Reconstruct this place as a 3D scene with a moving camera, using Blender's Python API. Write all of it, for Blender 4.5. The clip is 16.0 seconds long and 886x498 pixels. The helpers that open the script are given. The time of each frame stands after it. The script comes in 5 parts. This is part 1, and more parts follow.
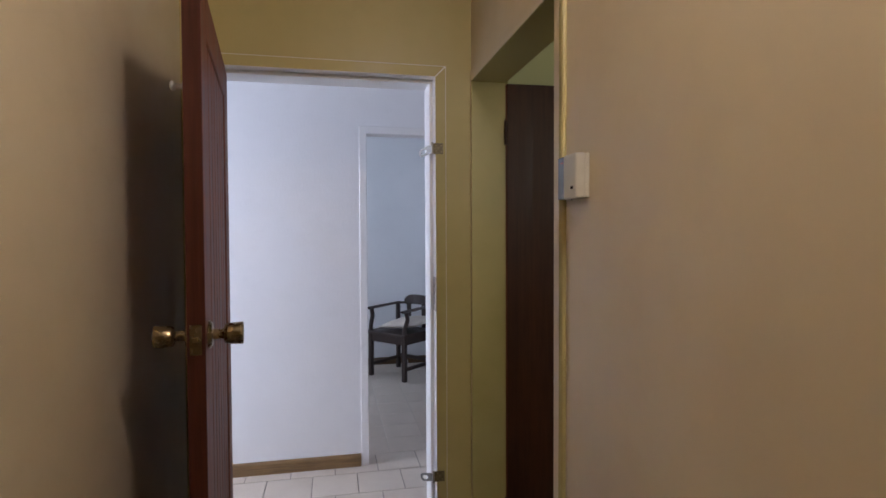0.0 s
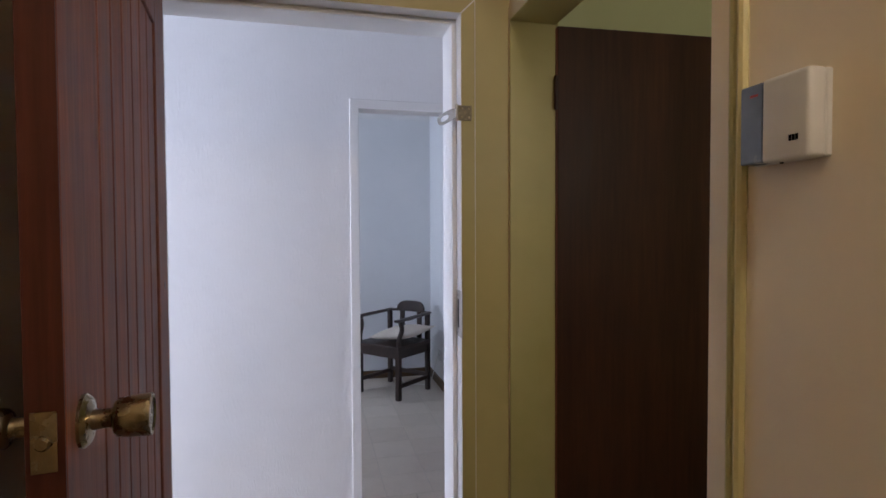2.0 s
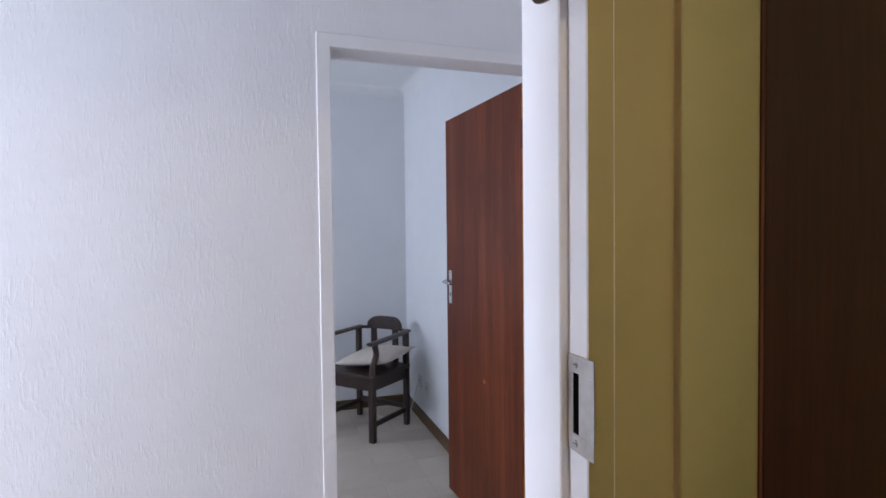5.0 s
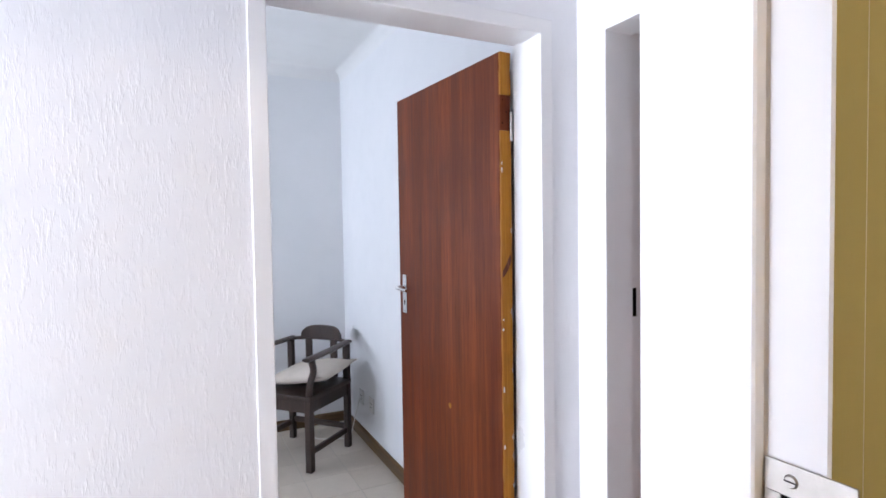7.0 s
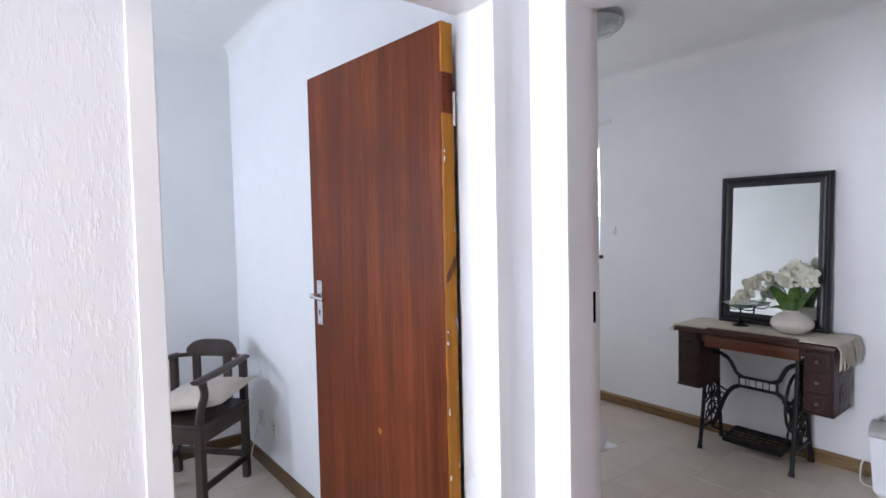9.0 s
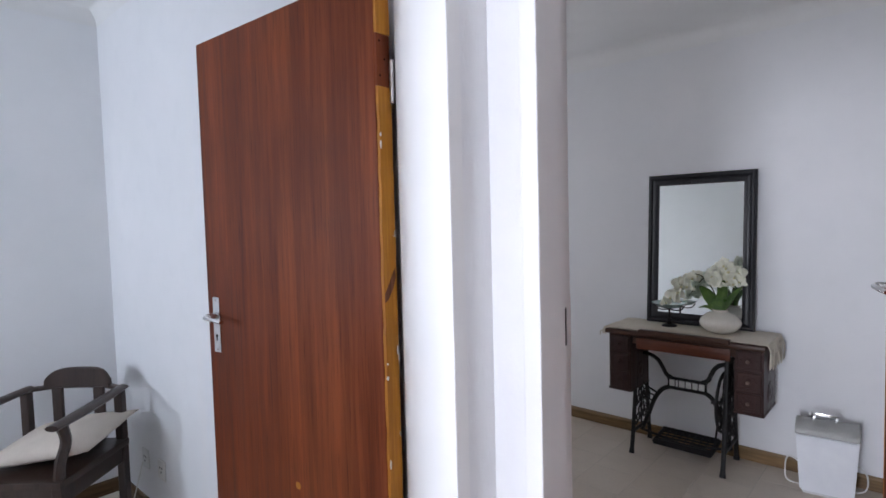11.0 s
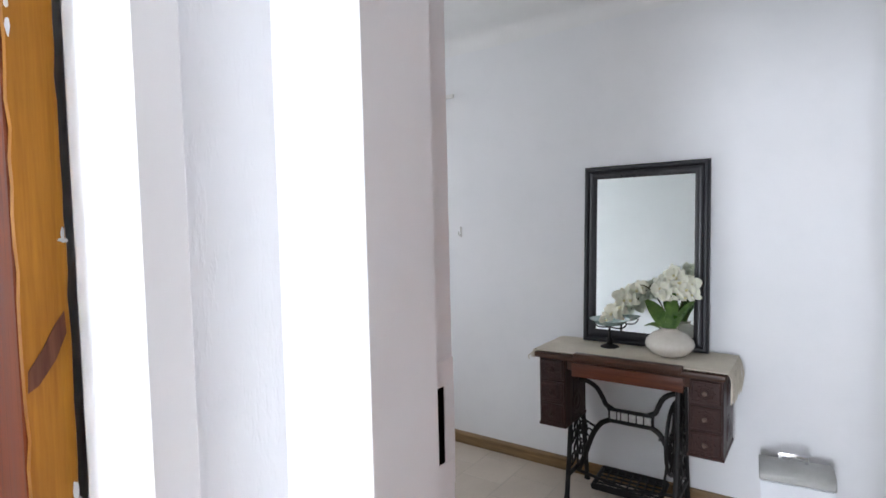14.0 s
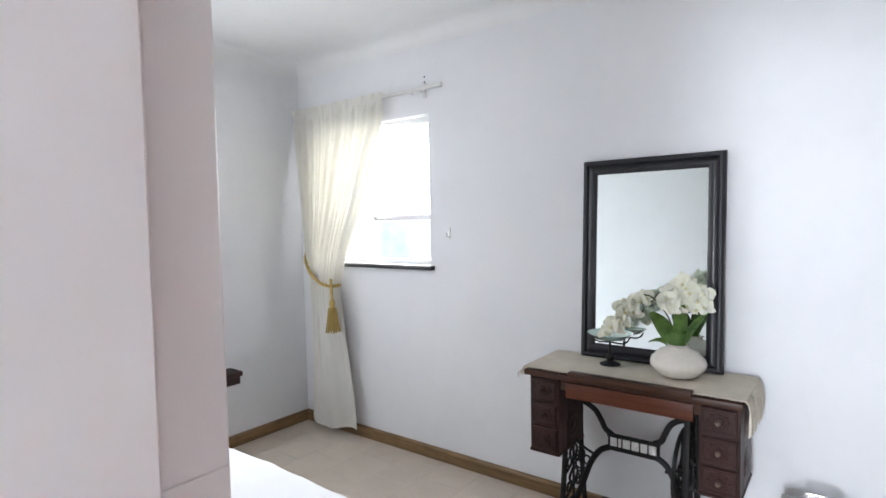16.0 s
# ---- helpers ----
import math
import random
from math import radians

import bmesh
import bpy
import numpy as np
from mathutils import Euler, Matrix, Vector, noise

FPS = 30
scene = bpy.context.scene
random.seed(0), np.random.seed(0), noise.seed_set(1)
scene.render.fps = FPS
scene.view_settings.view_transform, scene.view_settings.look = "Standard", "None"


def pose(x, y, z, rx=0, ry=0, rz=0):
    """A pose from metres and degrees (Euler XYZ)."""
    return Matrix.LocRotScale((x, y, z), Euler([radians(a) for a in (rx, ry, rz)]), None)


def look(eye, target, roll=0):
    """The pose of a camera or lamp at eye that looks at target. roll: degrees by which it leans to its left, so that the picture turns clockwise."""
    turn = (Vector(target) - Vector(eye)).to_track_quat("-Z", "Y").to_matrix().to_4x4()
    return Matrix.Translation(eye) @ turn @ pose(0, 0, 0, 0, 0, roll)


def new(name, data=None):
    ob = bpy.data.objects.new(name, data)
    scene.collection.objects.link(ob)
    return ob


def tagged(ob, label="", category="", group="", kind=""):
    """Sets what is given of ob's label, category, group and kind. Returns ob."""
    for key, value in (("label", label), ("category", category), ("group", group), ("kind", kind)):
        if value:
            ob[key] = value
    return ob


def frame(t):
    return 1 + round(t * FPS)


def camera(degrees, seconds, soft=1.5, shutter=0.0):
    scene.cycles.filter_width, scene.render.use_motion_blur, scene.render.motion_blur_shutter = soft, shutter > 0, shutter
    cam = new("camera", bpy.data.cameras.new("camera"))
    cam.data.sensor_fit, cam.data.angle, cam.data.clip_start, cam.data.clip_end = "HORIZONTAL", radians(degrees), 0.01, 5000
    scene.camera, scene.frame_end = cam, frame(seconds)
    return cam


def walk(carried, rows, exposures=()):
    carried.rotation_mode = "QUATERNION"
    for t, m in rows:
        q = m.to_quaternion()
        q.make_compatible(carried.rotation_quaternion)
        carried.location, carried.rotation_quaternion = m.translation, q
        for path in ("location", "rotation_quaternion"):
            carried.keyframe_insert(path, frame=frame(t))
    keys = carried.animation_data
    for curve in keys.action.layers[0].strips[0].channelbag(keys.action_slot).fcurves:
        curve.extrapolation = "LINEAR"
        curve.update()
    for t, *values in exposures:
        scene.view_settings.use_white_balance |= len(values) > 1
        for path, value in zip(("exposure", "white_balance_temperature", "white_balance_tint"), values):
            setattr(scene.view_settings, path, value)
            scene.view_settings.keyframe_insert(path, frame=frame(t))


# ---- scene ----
cam = camera(79.07, 16.0, soft=1.6)
# seconds, x, y, z, tilt, roll, yaw
ROWS = [
    (0, -0.0156, -0.0088, 1.4307, 88.42, 0.25, -11.67),
    (0.5, -0.0120, 0.1524, 1.4247, 88.28, 0.28, -12.11),
    (1, -0.0108, 0.3129, 1.4290, 88.33, 0.18, -12.37),
    (1.5, -0.0121, 0.4750, 1.4331, 88.33, 0.20, -12.83),
    (2, -0.0225, 0.6140, 1.4256, 88.34, 0.26, -13.43),
    (2.5, -0.0219, 0.7739, 1.4288, 88.35, 0.28, -14.07),
    (3, -0.0003, 0.9227, 1.4281, 88.47, 0.33, -14.65),
    (3.5, -0.0029, 1.0712, 1.4223, 88.40, 0.43, -15.27),
    (4, -0.0110, 1.2445, 1.4317, 88.36, 0.52, -16.07),
    (4.5, -0.0223, 1.3866, 1.4309, 88.34, 0.59, -17.11),
    (7, -0.0162, 1.9298, 1.4374, 87.93, 0.87, -26.36),
    (7.5, -0.0301, 2.0242, 1.4556, 87.71, 1.07, -29.09),
    (8, -0.0427, 2.1131, 1.4512, 87.56, 1.20, -32.23),
    (8.5, -0.0400, 2.1752, 1.4463, 87.45, 1.31, -35.28),
    (9, -0.0038, 2.2443, 1.4441, 87.41, 1.23, -38.09),
    (9.5, 0.0230, 2.3152, 1.4541, 87.23, 1.35, -40.56),
    (12, 0.3170, 2.6806, 1.4599, 86.99, 1.41, -51.65),
    (12.5, 0.4323, 2.7272, 1.4570, 87.01, 1.41, -52.81),
    (13, 0.5617, 2.7720, 1.4674, 86.92, 1.40, -53.61),
    (13.5, 0.6825, 2.8050, 1.4562, 86.96, 1.36, -54.34),
    (14, 0.7947, 2.8323, 1.4355, 87.07, 1.31, -54.63),
    (14.5, 0.9052, 2.8440, 1.4388, 86.94, 1.27, -54.72),
    (15, 0.9939, 2.8562, 1.4329, 87.11, 1.18, -54.74),
    (15.5, 1.0682, 2.8698, 1.4367, 87.04, 1.21, -54.29),
    (16, 1.1326, 2.8750, 1.4291, 87.19, 1.11, -53.07),
]
EXPOSURES = [
    (0.0, -0.6, 5900, 20), (4.0, -0.63, 6030, 20), (4.7, -0.5, 6050, 20), (6.8, 0.24, 6350, 18), (7.5, 0.44, 6360, 18), (9.0, 0.36, 6380, 18), (9.6, 0.12, 6390, 18),
    (12.0, -0.02, 6450, 17), (13.5, 0.45, 6500, 14), (16.0, 0.96, 6500, 13),
]
walk(cam, [(t, pose(x, y, z, tilt, roll, yaw)) for t, x, y, z, tilt, roll, yaw in ROWS], EXPOSURES)

# ---------------------------------------------------------------- plan (metres)
CEIL = 2.56
HALL_L, HALL_R = -0.56, 0.552          # hall side walls
Y1A, Y1B = 2.150, 2.303                # wall between hall and passage
Y2A, Y2B = 3.321, 3.485                # wall between passage and small room
X3A, X3B = 1.171, 1.317                # end wall of the passage
ROOM2_E, ROOM2_N = 1.106, 5.895        # small room with the chair
ROOM3_E, ROOM3_N, ROOM3_S = 3.645, 6.045, 2.33   # bedroom
PASS_W = -4.0                          # far end of the passage
ROOM2_W = -2.0
HALL_S = -2.4

# ---------------------------------------------------------------- world and lights
world = bpy.data.worlds.new("sky")
world.use_nodes = True
scene.world = world
wn = world.node_tree.nodes
sky = wn.new("ShaderNodeTexSky")
sky.sky_type = 'NISHITA'
sky.sun_disc = False
sky.sun_elevation = radians(50)
sky.sun_rotation = radians(200)
wn["Background"].inputs["Strength"].default_value = 0.12
world.node_tree.links.new(sky.outputs[0], wn["Background"].inputs["Color"])


def area(name, eye, target, sx, sy, power, colour):
    d = bpy.data.lights.new(name, 'AREA')
    d.shape, d.size, d.size_y, d.energy, d.color = 'RECTANGLE', sx, sy, power, colour
    o = new(name, d)
    o.matrix_world = look(eye, target)
    return o


DAY = (0.83, 0.91, 1.0)
area("passage_window_light", (PASS_W + 0.01, 2.82, 1.35), (0, 2.82, 1.3), 0.9, 1.7, 150, DAY)
area("small_room_window_light", (ROOM2_W + 0.02, 5.35, 1.45), (1.1, 5.5, 2.4), 0.5, 0.75, 28, (0.76, 0.88, 1.0))
# Fill light added to lift the small room's back wall.
area("small_room_fill_light", (ROOM2_W + 0.02, 4.30, 1.50), (0.2, 5.9, 1.5), 0.9, 0.8, 9.5, (0.80, 0.90, 1.0))
area("bedroom_window_light", (ROOM3_E + 1.10, 5.55, 2.06), (2.0, 4.9, 1.5), 2.4, 1.25, 115, (0.92, 0.96, 1.0))
# Added fill from the north wall; brightens bed and bedroom walls.
area("bedroom_fill_light", (X3B + 0.75, ROOM3_N - 0.01, 1.6), (2.4, 3.0, 1.3), 1.0, 1.1, 9, (0.9, 0.95, 1.0))
# Warm fill added to light the dark door and green wall.
area("side_room_fill_light", (1.0, 0.31, 1.9), (1.1, 2.1, 1.6), 0.5, 0.5, 5.2, (1.0, 0.95, 0.75))
HALL_LAMP = Vector((0.434, 0.30, 2.42))
bulb = bpy.data.lights.new("hall_bulb", 'POINT')
bulb.energy, bulb.color, bulb.shadow_soft_size = 31, (1.0, 0.88, 0.71), 0.10
new("hall_bulb", bulb).location = HALL_LAMP


# ---------------------------------------------------------------- materials
def material(name, base, rough=0.5, metal=0.0, build=None, spec=0.5):
    m = bpy.data.materials.new(name)
    m.use_nodes = True
    nt = m.node_tree
    b = nt.nodes["Principled BSDF"]
    b.inputs["Base Color"].default_value = (*base, 1)
    b.inputs["Roughness"].default_value = rough
    b.inputs["Metallic"].default_value = metal
    b.inputs["Specular IOR Level"].default_value = spec
    if build:
        build(nt, b)
    return m


def coords(nt, scale=(1, 1, 1), world_space=True):
    mp = nt.nodes.new("ShaderNodeMapping")
    mp.inputs["Scale"].default_value = scale
    if world_space:
        g = nt.nodes.new("ShaderNodeNewGeometry")
        nt.links.new(g.outputs["Position"], mp.inputs["Vector"])
    else:
        g = nt.nodes.new("ShaderNodeTexCoord")
        nt.links.new(g.outputs["Object"], mp.inputs["Vector"])
    return mp.outputs[0]


def noise_tex(nt, vec, scale, detail=4, rough=0.55, dist=0.0):
    n = nt.nodes.new("ShaderNodeTexNoise")
    n.inputs["Scale"].default_value = scale
    n.inputs["Detail"].default_value = detail
    n.inputs["Roughness"].default_value = rough
    n.inputs["Distortion"].default_value = dist
    nt.links.new(vec, n.inputs["Vector"])
    return n.outputs["Fac"]


def ramp(nt, fac, stops):
    r = nt.nodes.new("ShaderNodeValToRGB")
    e = r.color_ramp.elements
    while len(e) < len(stops):
        e.new(0.5)
    for k, (p, c) in enumerate(stops):
        e[k].position, e[k].color = p, (*c, 1)
    nt.links.new(fac, r.inputs[0])
    return r.outputs[0]


def mix(nt, a, b, fac, kind='MIX'):
    n = nt.nodes.new("ShaderNodeMix")
    n.data_type, n.blend_type = 'RGBA', kind
    for s, v in ((n.inputs[6], a), (n.inputs[7], b)):
        if isinstance(v, tuple):
            s.default_value = (*v, 1)
        else:
            nt.links.new(v, s)
    if isinstance(fac, float):
        n.inputs[0].default_value = fac
    else:
        nt.links.new(fac, n.inputs[0])
    return n.outputs[2]


def bump(nt, b, height, strength, dist, prev=None):
    n = nt.nodes.new("ShaderNodeBump")
    n.inputs["Strength"].default_value = strength
    n.inputs["Distance"].default_value = dist
    nt.links.new(height, n.inputs["Height"])
    if prev:
        nt.links.new(prev, n.inputs["Normal"])
    nt.links.new(n.outputs[0], b.inputs["Normal"])
    return n.outputs[0]


def add_fac(nt, a, b, wa=1.0, wb=1.0):
    n = nt.nodes.new("ShaderNodeMath")
    n.operation = 'MULTIPLY_ADD'
    nt.links.new(a, n.inputs[0])
    n.inputs[1].default_value = wa
    m = nt.nodes.new("ShaderNodeMath")
    m.operation = 'MULTIPLY'
    nt.links.new(b, m.inputs[0])
    m.inputs[1].default_value = wb
    nt.links.new(m.outputs[0], n.inputs[2])
    return n.outputs[0]


def plaster(c1, c2, relief=0.35, rough=0.55):
    def build(nt, b):
        v = coords(nt)
        big = noise_tex(nt, v, 1.6, 4)
        mid = noise_tex(nt, v, 9, 5)
        col = ramp(nt, big, [(0.3, c1), (0.72, c2)])
        col = mix(nt, col, tuple(x * 0.95 for x in c1), ramp(nt, mid, [(0.52, (0, 0, 0)), (0.8, (0.3, 0.3, 0.3))]))
        nt.links.new(col, b.inputs["Base Color"])
        streak = noise_tex(nt, coords(nt, (1, 1, 0.28)), 120, 3, 0.6)
        lump = noise_tex(nt, v, 28, 3)
        pits = ramp(nt, streak, [(0.50, (0, 0, 0)), (0.68, (1, 1, 1))])
        bump(nt, b, add_fac(nt, pits, lump, 0.75, 0.45), relief, 0.003)
        r = ramp(nt, mid, [(0.3, (rough - 0.08,) * 3), (0.7, (rough + 0.1,) * 3)])
        nt.links.new(r, b.inputs["Roughness"])
    return build


def wood(dark, light, axis='z', grain=1.0, rough=0.35, gap=0.1, world_space=False, relief=0.1):
    def build(nt, b):
        s = {'x': (0.05, 1, 1), 'y': (1, 0.05, 1), 'z': (1, 1, 0.05)}[axis]
        v = coords(nt, s, world_space)
        fine = noise_tex(nt, v, 140 * grain, 4, 0.6)
        broad = noise_tex(nt, v, 22 * grain, 4, 0.6, 0.6)
        fac = add_fac(nt, fine, broad, 0.45, 0.6)
        mid = tuple((p + q) / 2 for p, q in zip(dark, light))
        col = ramp(nt, fac, [(0.36, dark), (0.52, mid), (0.68, light)])
        worn = noise_tex(nt, coords(nt, (1, 1, 1), world_space), 5, 4)
        col = mix(nt, col, tuple(x * 0.72 for x in mid), ramp(nt, worn, [(0.45, (0, 0, 0)), (0.75, (0.55, 0.55, 0.55))]))
        nt.links.new(col, b.inputs["Base Color"])
        nt.links.new(ramp(nt, broad, [(0.3, (rough - 0.08,) * 3), (0.7, (rough + 0.12,) * 3)]), b.inputs["Roughness"])
        bump(nt, b, fine, relief, 0.002)
    return build


def speckled(c1, c2, scale=30, rough=0.4, relief=0.05, metal_noise=True):
    def build(nt, b):
        v = coords(nt, (1, 1, 1), False)
        n = noise_tex(nt, v, scale, 5, 0.6)
        nt.links.new(ramp(nt, n, [(0.35, c1), (0.65, c2)]), b.inputs["Base Color"])
        nt.links.new(ramp(nt, n, [(0.3, (max(rough - 0.1, 0.03),) * 3), (0.7, (rough + 0.12,) * 3)]), b.inputs["Roughness"])
        bump(nt, b, noise_tex(nt, v, scale * 5, 3), relief, 0.002)
    return build


def tile_build(nt, b):
    info = nt.nodes.new("ShaderNodeObjectInfo")
    v = coords(nt)
    n = noise_tex(nt, v, 5, 5, 0.6, 0.4)
    fine = noise_tex(nt, v, 60, 4)
    col = ramp(nt, n, [(0.25, (0.55, 0.475, 0.395)), (0.55, (0.60, 0.525, 0.44)), (0.8, (0.63, 0.555, 0.47))])
    col = mix(nt, col, (0.50, 0.44, 0.38), ramp(nt, fine, [(0.5, (0, 0, 0)), (0.8, (0.4, 0.4, 0.4))]))
    tint = ramp(nt, info.outputs["Random"], [(0.0, (0.93, 0.92, 0.91)), (1.0, (1.0, 1.0, 1.0))])
    nt.links.new(mix(nt, col, tint, 1.0, 'MULTIPLY'), b.inputs["Base Color"])
    nt.links.new(ramp(nt, n, [(0.3, (0.30,) * 3), (0.75, (0.42,) * 3)]), b.inputs["Roughness"])
    bump(nt, b, fine, 0.05, 0.002)


def cloth(c1, c2, scale=260, relief=0.3):
    def build(nt, b):
        v = coords(nt, (1, 1, 1), False)
        n = noise_tex(nt, v, 7, 4)
        w = noise_tex(nt, v, scale, 2)
        nt.links.new(mix(nt, ramp(nt, n, [(0.3, c1), (0.7, c2)]), tuple(x * 0.85 for x in c1), ramp(nt, w, [(0.5, (0, 0, 0)), (0.7, (0.4, 0.4, 0.4))])), b.inputs["Base Color"])
        bump(nt, b, w, relief, 0.002)
    return build


def veneer(dark, mid, light, rough=0.4):
    """Straight-grained veneer: wide bands, finer streaks and short dark pores, all along z."""
    def build(nt, b):
        bands = noise_tex(nt, coords(nt, (1, 1, 0.05), False), 9, 3, 0.5, 0.3)
        streak = noise_tex(nt, coords(nt, (1, 1, 0.035), False), 48, 4, 0.6, 0.4)
        pore = noise_tex(nt, coords(nt, (1, 1, 0.022), False), 260, 3, 0.6)
        patch = noise_tex(nt, coords(nt, (1, 1, 0.35), False), 4.5, 4, 0.6)
        col = ramp(nt, add_fac(nt, bands, streak, 0.55, 0.5), [(0.38, dark), (0.52, mid), (0.68, light)])
        col = mix(nt, col, tuple(x * 0.42 for x in dark), ramp(nt, pore, [(0.54, (0, 0, 0)), (0.72, (0.75, 0.75, 0.75))]))
        col = mix(nt, col, tuple(x * 0.8 for x in dark), ramp(nt, patch, [(0.48, (0, 0, 0)), (0.78, (0.6, 0.6, 0.6))]))
        nt.links.new(col, b.inputs["Base Color"])
        nt.links.new(ramp(nt, streak, [(0.3, (rough - 0.07,) * 3), (0.7, (rough + 0.12,) * 3)]), b.inputs["Roughness"])
        bump(nt, b, pore, 0.04, 0.002)
    return build


M = {}
M["white"] = material("white_plaster", (0.8, 0.8, 0.8), 0.55, build=plaster((0.79, 0.79, 0.80), (0.84, 0.84, 0.85), 0.175))
M["room"] = material("smooth_white_wall", (0.8, 0.8, 0.8), 0.55, build=plaster((0.78, 0.79, 0.80), (0.83, 0.83, 0.84), 0.05))
M["cream"] = material("cream_wall", (0.7, 0.6, 0.4), 0.5, build=plaster((0.65, 0.548, 0.378), (0.73, 0.628, 0.45), 0.045, 0.45))
M["olive"] = material("yellowed_wall", (0.6, 0.5, 0.25), 0.5, build=plaster((0.46, 0.385, 0.155), (0.53, 0.45, 0.20), 0.05, 0.42))
M["green"] = material("pale_green_wall", (0.6, 0.65, 0.45), 0.5, build=plaster((0.62, 0.61, 0.34), (0.68, 0.67, 0.40), 0.05))
M["ceiling"] = material("ceiling_paint", (0.8, 0.8, 0.8), 0.6, build=plaster((0.78, 0.78, 0.77), (0.83, 0.83, 0.82), 0.08))
M["gloss"] = material("white_enamel", (0.82, 0.82, 0.82), 0.3, build=speckled((0.825, 0.820, 0.816), (0.838, 0.833, 0.829), 5, 0.36, 0.0))
M["creamgloss"] = material("cream_enamel", (0.7, 0.62, 0.45), 0.35, build=speckled((0.445, 0.39, 0.155), (0.495, 0.435, 0.19), 4, 0.38, 0.03))
M["skirting"] = material("brown_skirting_wood", (0.2, 0.12, 0.05), 0.4, build=wood((0.10, 0.055, 0.02), (0.30, 0.18, 0.075), 'y', 0.8, 0.38))
M["skirting_x"] = material("brown_skirting_wood_x", (0.2, 0.12, 0.05), 0.4, build=wood((0.10, 0.055, 0.02), (0.30, 0.18, 0.075), 'x', 0.8, 0.38))
# Skirting wood at 0.55 of its colour: the small room's shade painted in.
M["dark_skirting"] = material("shaded_skirting_wood", (0.12, 0.07, 0.03), 0.4, build=wood((0.055, 0.030, 0.013), (0.165, 0.098, 0.045), 'y', 0.8, 0.38), spec=0.3)
M["dark_skirting_x"] = material("shaded_skirting_wood_x", (0.12, 0.07, 0.03), 0.4, build=wood((0.055, 0.030, 0.013), (0.165, 0.098, 0.045), 'x', 0.8, 0.38), spec=0.3)
M["tile"] = material("ceramic_tile", (0.6, 0.55, 0.48), 0.3, build=tile_build)
M["grout"] = material("tile_grout", (0.3, 0.26, 0.22), 0.9, build=speckled((0.20, 0.17, 0.14), (0.33, 0.28, 0.23), 40, 0.85))
M["grout_light"] = material("pale_grout", (0.4, 0.36, 0.3), 0.9, build=speckled((0.50, 0.45, 0.385), (0.57, 0.52, 0.45), 40, 0.85))
M["entry"] = material("stained_pine_door", (0.2, 0.06, 0.03), 0.35, build=wood((0.092, 0.028, 0.0145), (0.285, 0.108, 0.062), 'z', 0.8, 0.5), spec=0.18)
# Darker copy of the door pine; shade on the edge put into colour.
M["entry_edge_shade"] = material("shade_darkened_edge", (0.05, 0.014, 0.007), 0.5, build=wood((0.040, 0.010, 0.005), (0.085, 0.022, 0.011), 'z', 0.8, 0.5), spec=0.2)
M["darkdoor"] = material("dark_veneer", (0.04, 0.014, 0.008), 0.3, build=wood((0.036, 0.0115, 0.0055), (0.082, 0.028, 0.0125), 'z', 0.6, 0.46), spec=0.36)
M["reddoor"] = material("red_mahogany_veneer", (0.15, 0.04, 0.015), 0.4, build=veneer((0.108, 0.020, 0.006), (0.182, 0.0385, 0.0115), (0.280, 0.070, 0.021)), spec=0.16)
M["lipping"] = material("orange_pine_lipping", (0.4, 0.17, 0.03), 0.4, build=wood((0.33, 0.115, 0.012), (0.58, 0.25, 0.030), 'z', 1.1, 0.42), spec=0.2)
M["walnut"] = material("carved_walnut", (0.07, 0.03, 0.02), 0.35, build=wood((0.020, 0.008, 0.0065), (0.058, 0.021, 0.016), 'z', 1.0, 0.42), spec=0.34)
M["walnut_y"] = material("walnut_top", (0.1, 0.04, 0.02), 0.35, build=wood((0.03, 0.012, 0.006), (0.085, 0.032, 0.015), 'y', 1.0, 0.40), spec=0.3)
M["redwood_y"] = material("red_walnut_apron", (0.15, 0.05, 0.02), 0.35, build=wood((0.075, 0.019, 0.008), (0.165, 0.046, 0.018), 'y', 1.0, 0.38), spec=0.3)
M["chairwood"] = material("dark_stained_chair_wood", (0.03, 0.02, 0.015), 0.35, build=wood((0.016, 0.008, 0.006), (0.05, 0.026, 0.018), 'z', 1.0, 0.36))
M["black"] = material("black_lacquer", (0.012, 0.012, 0.016), 0.3, build=speckled((0.010, 0.010, 0.013), (0.014, 0.014, 0.018), 6, 0.34, 0.0))
M["iron"] = material("black_cast_iron", (0.01, 0.01, 0.01), 0.5, 0.0, build=speckled((0.006, 0.006, 0.007), (0.016, 0.014, 0.013), 60, 0.48, 0.15), spec=0.35)
M["dull_steel"] = material("dull_steel", (0.3, 0.29, 0.27), 0.4, 1.0, build=speckled((0.24, 0.23, 0.21), (0.36, 0.35, 0.33), 40, 0.4, 0.06))
M["painted_plate"] = material("paint_stained_plate", (0.19, 0.15, 0.08), 0.45, build=speckled((0.13, 0.105, 0.055), (0.26, 0.215, 0.12), 90, 0.42, 0.08))
M["knob"] = material("worn_knob_wood", (0.17, 0.11, 0.085), 0.35, build=speckled((0.13, 0.08, 0.06), (0.22, 0.15, 0.12), 60, 0.35))
M["steel"] = material("worn_steel", (0.45, 0.44, 0.42), 0.35, 1.0, build=speckled((0.40, 0.385, 0.36), (0.52, 0.51, 0.49), 25, 0.36, 0.05))
M["chrome"] = material("chrome", (0.75, 0.75, 0.76), 0.12, 1.0, build=speckled((0.66, 0.66, 0.67), (0.8, 0.8, 0.81), 30, 0.12, 0.02))
M["brass"] = material("tarnished_brass", (0.38, 0.28, 0.13), 0.25, 1.0, build=speckled((0.27, 0.21, 0.12), (0.40, 0.32, 0.19), 35, 0.27, 0.03))
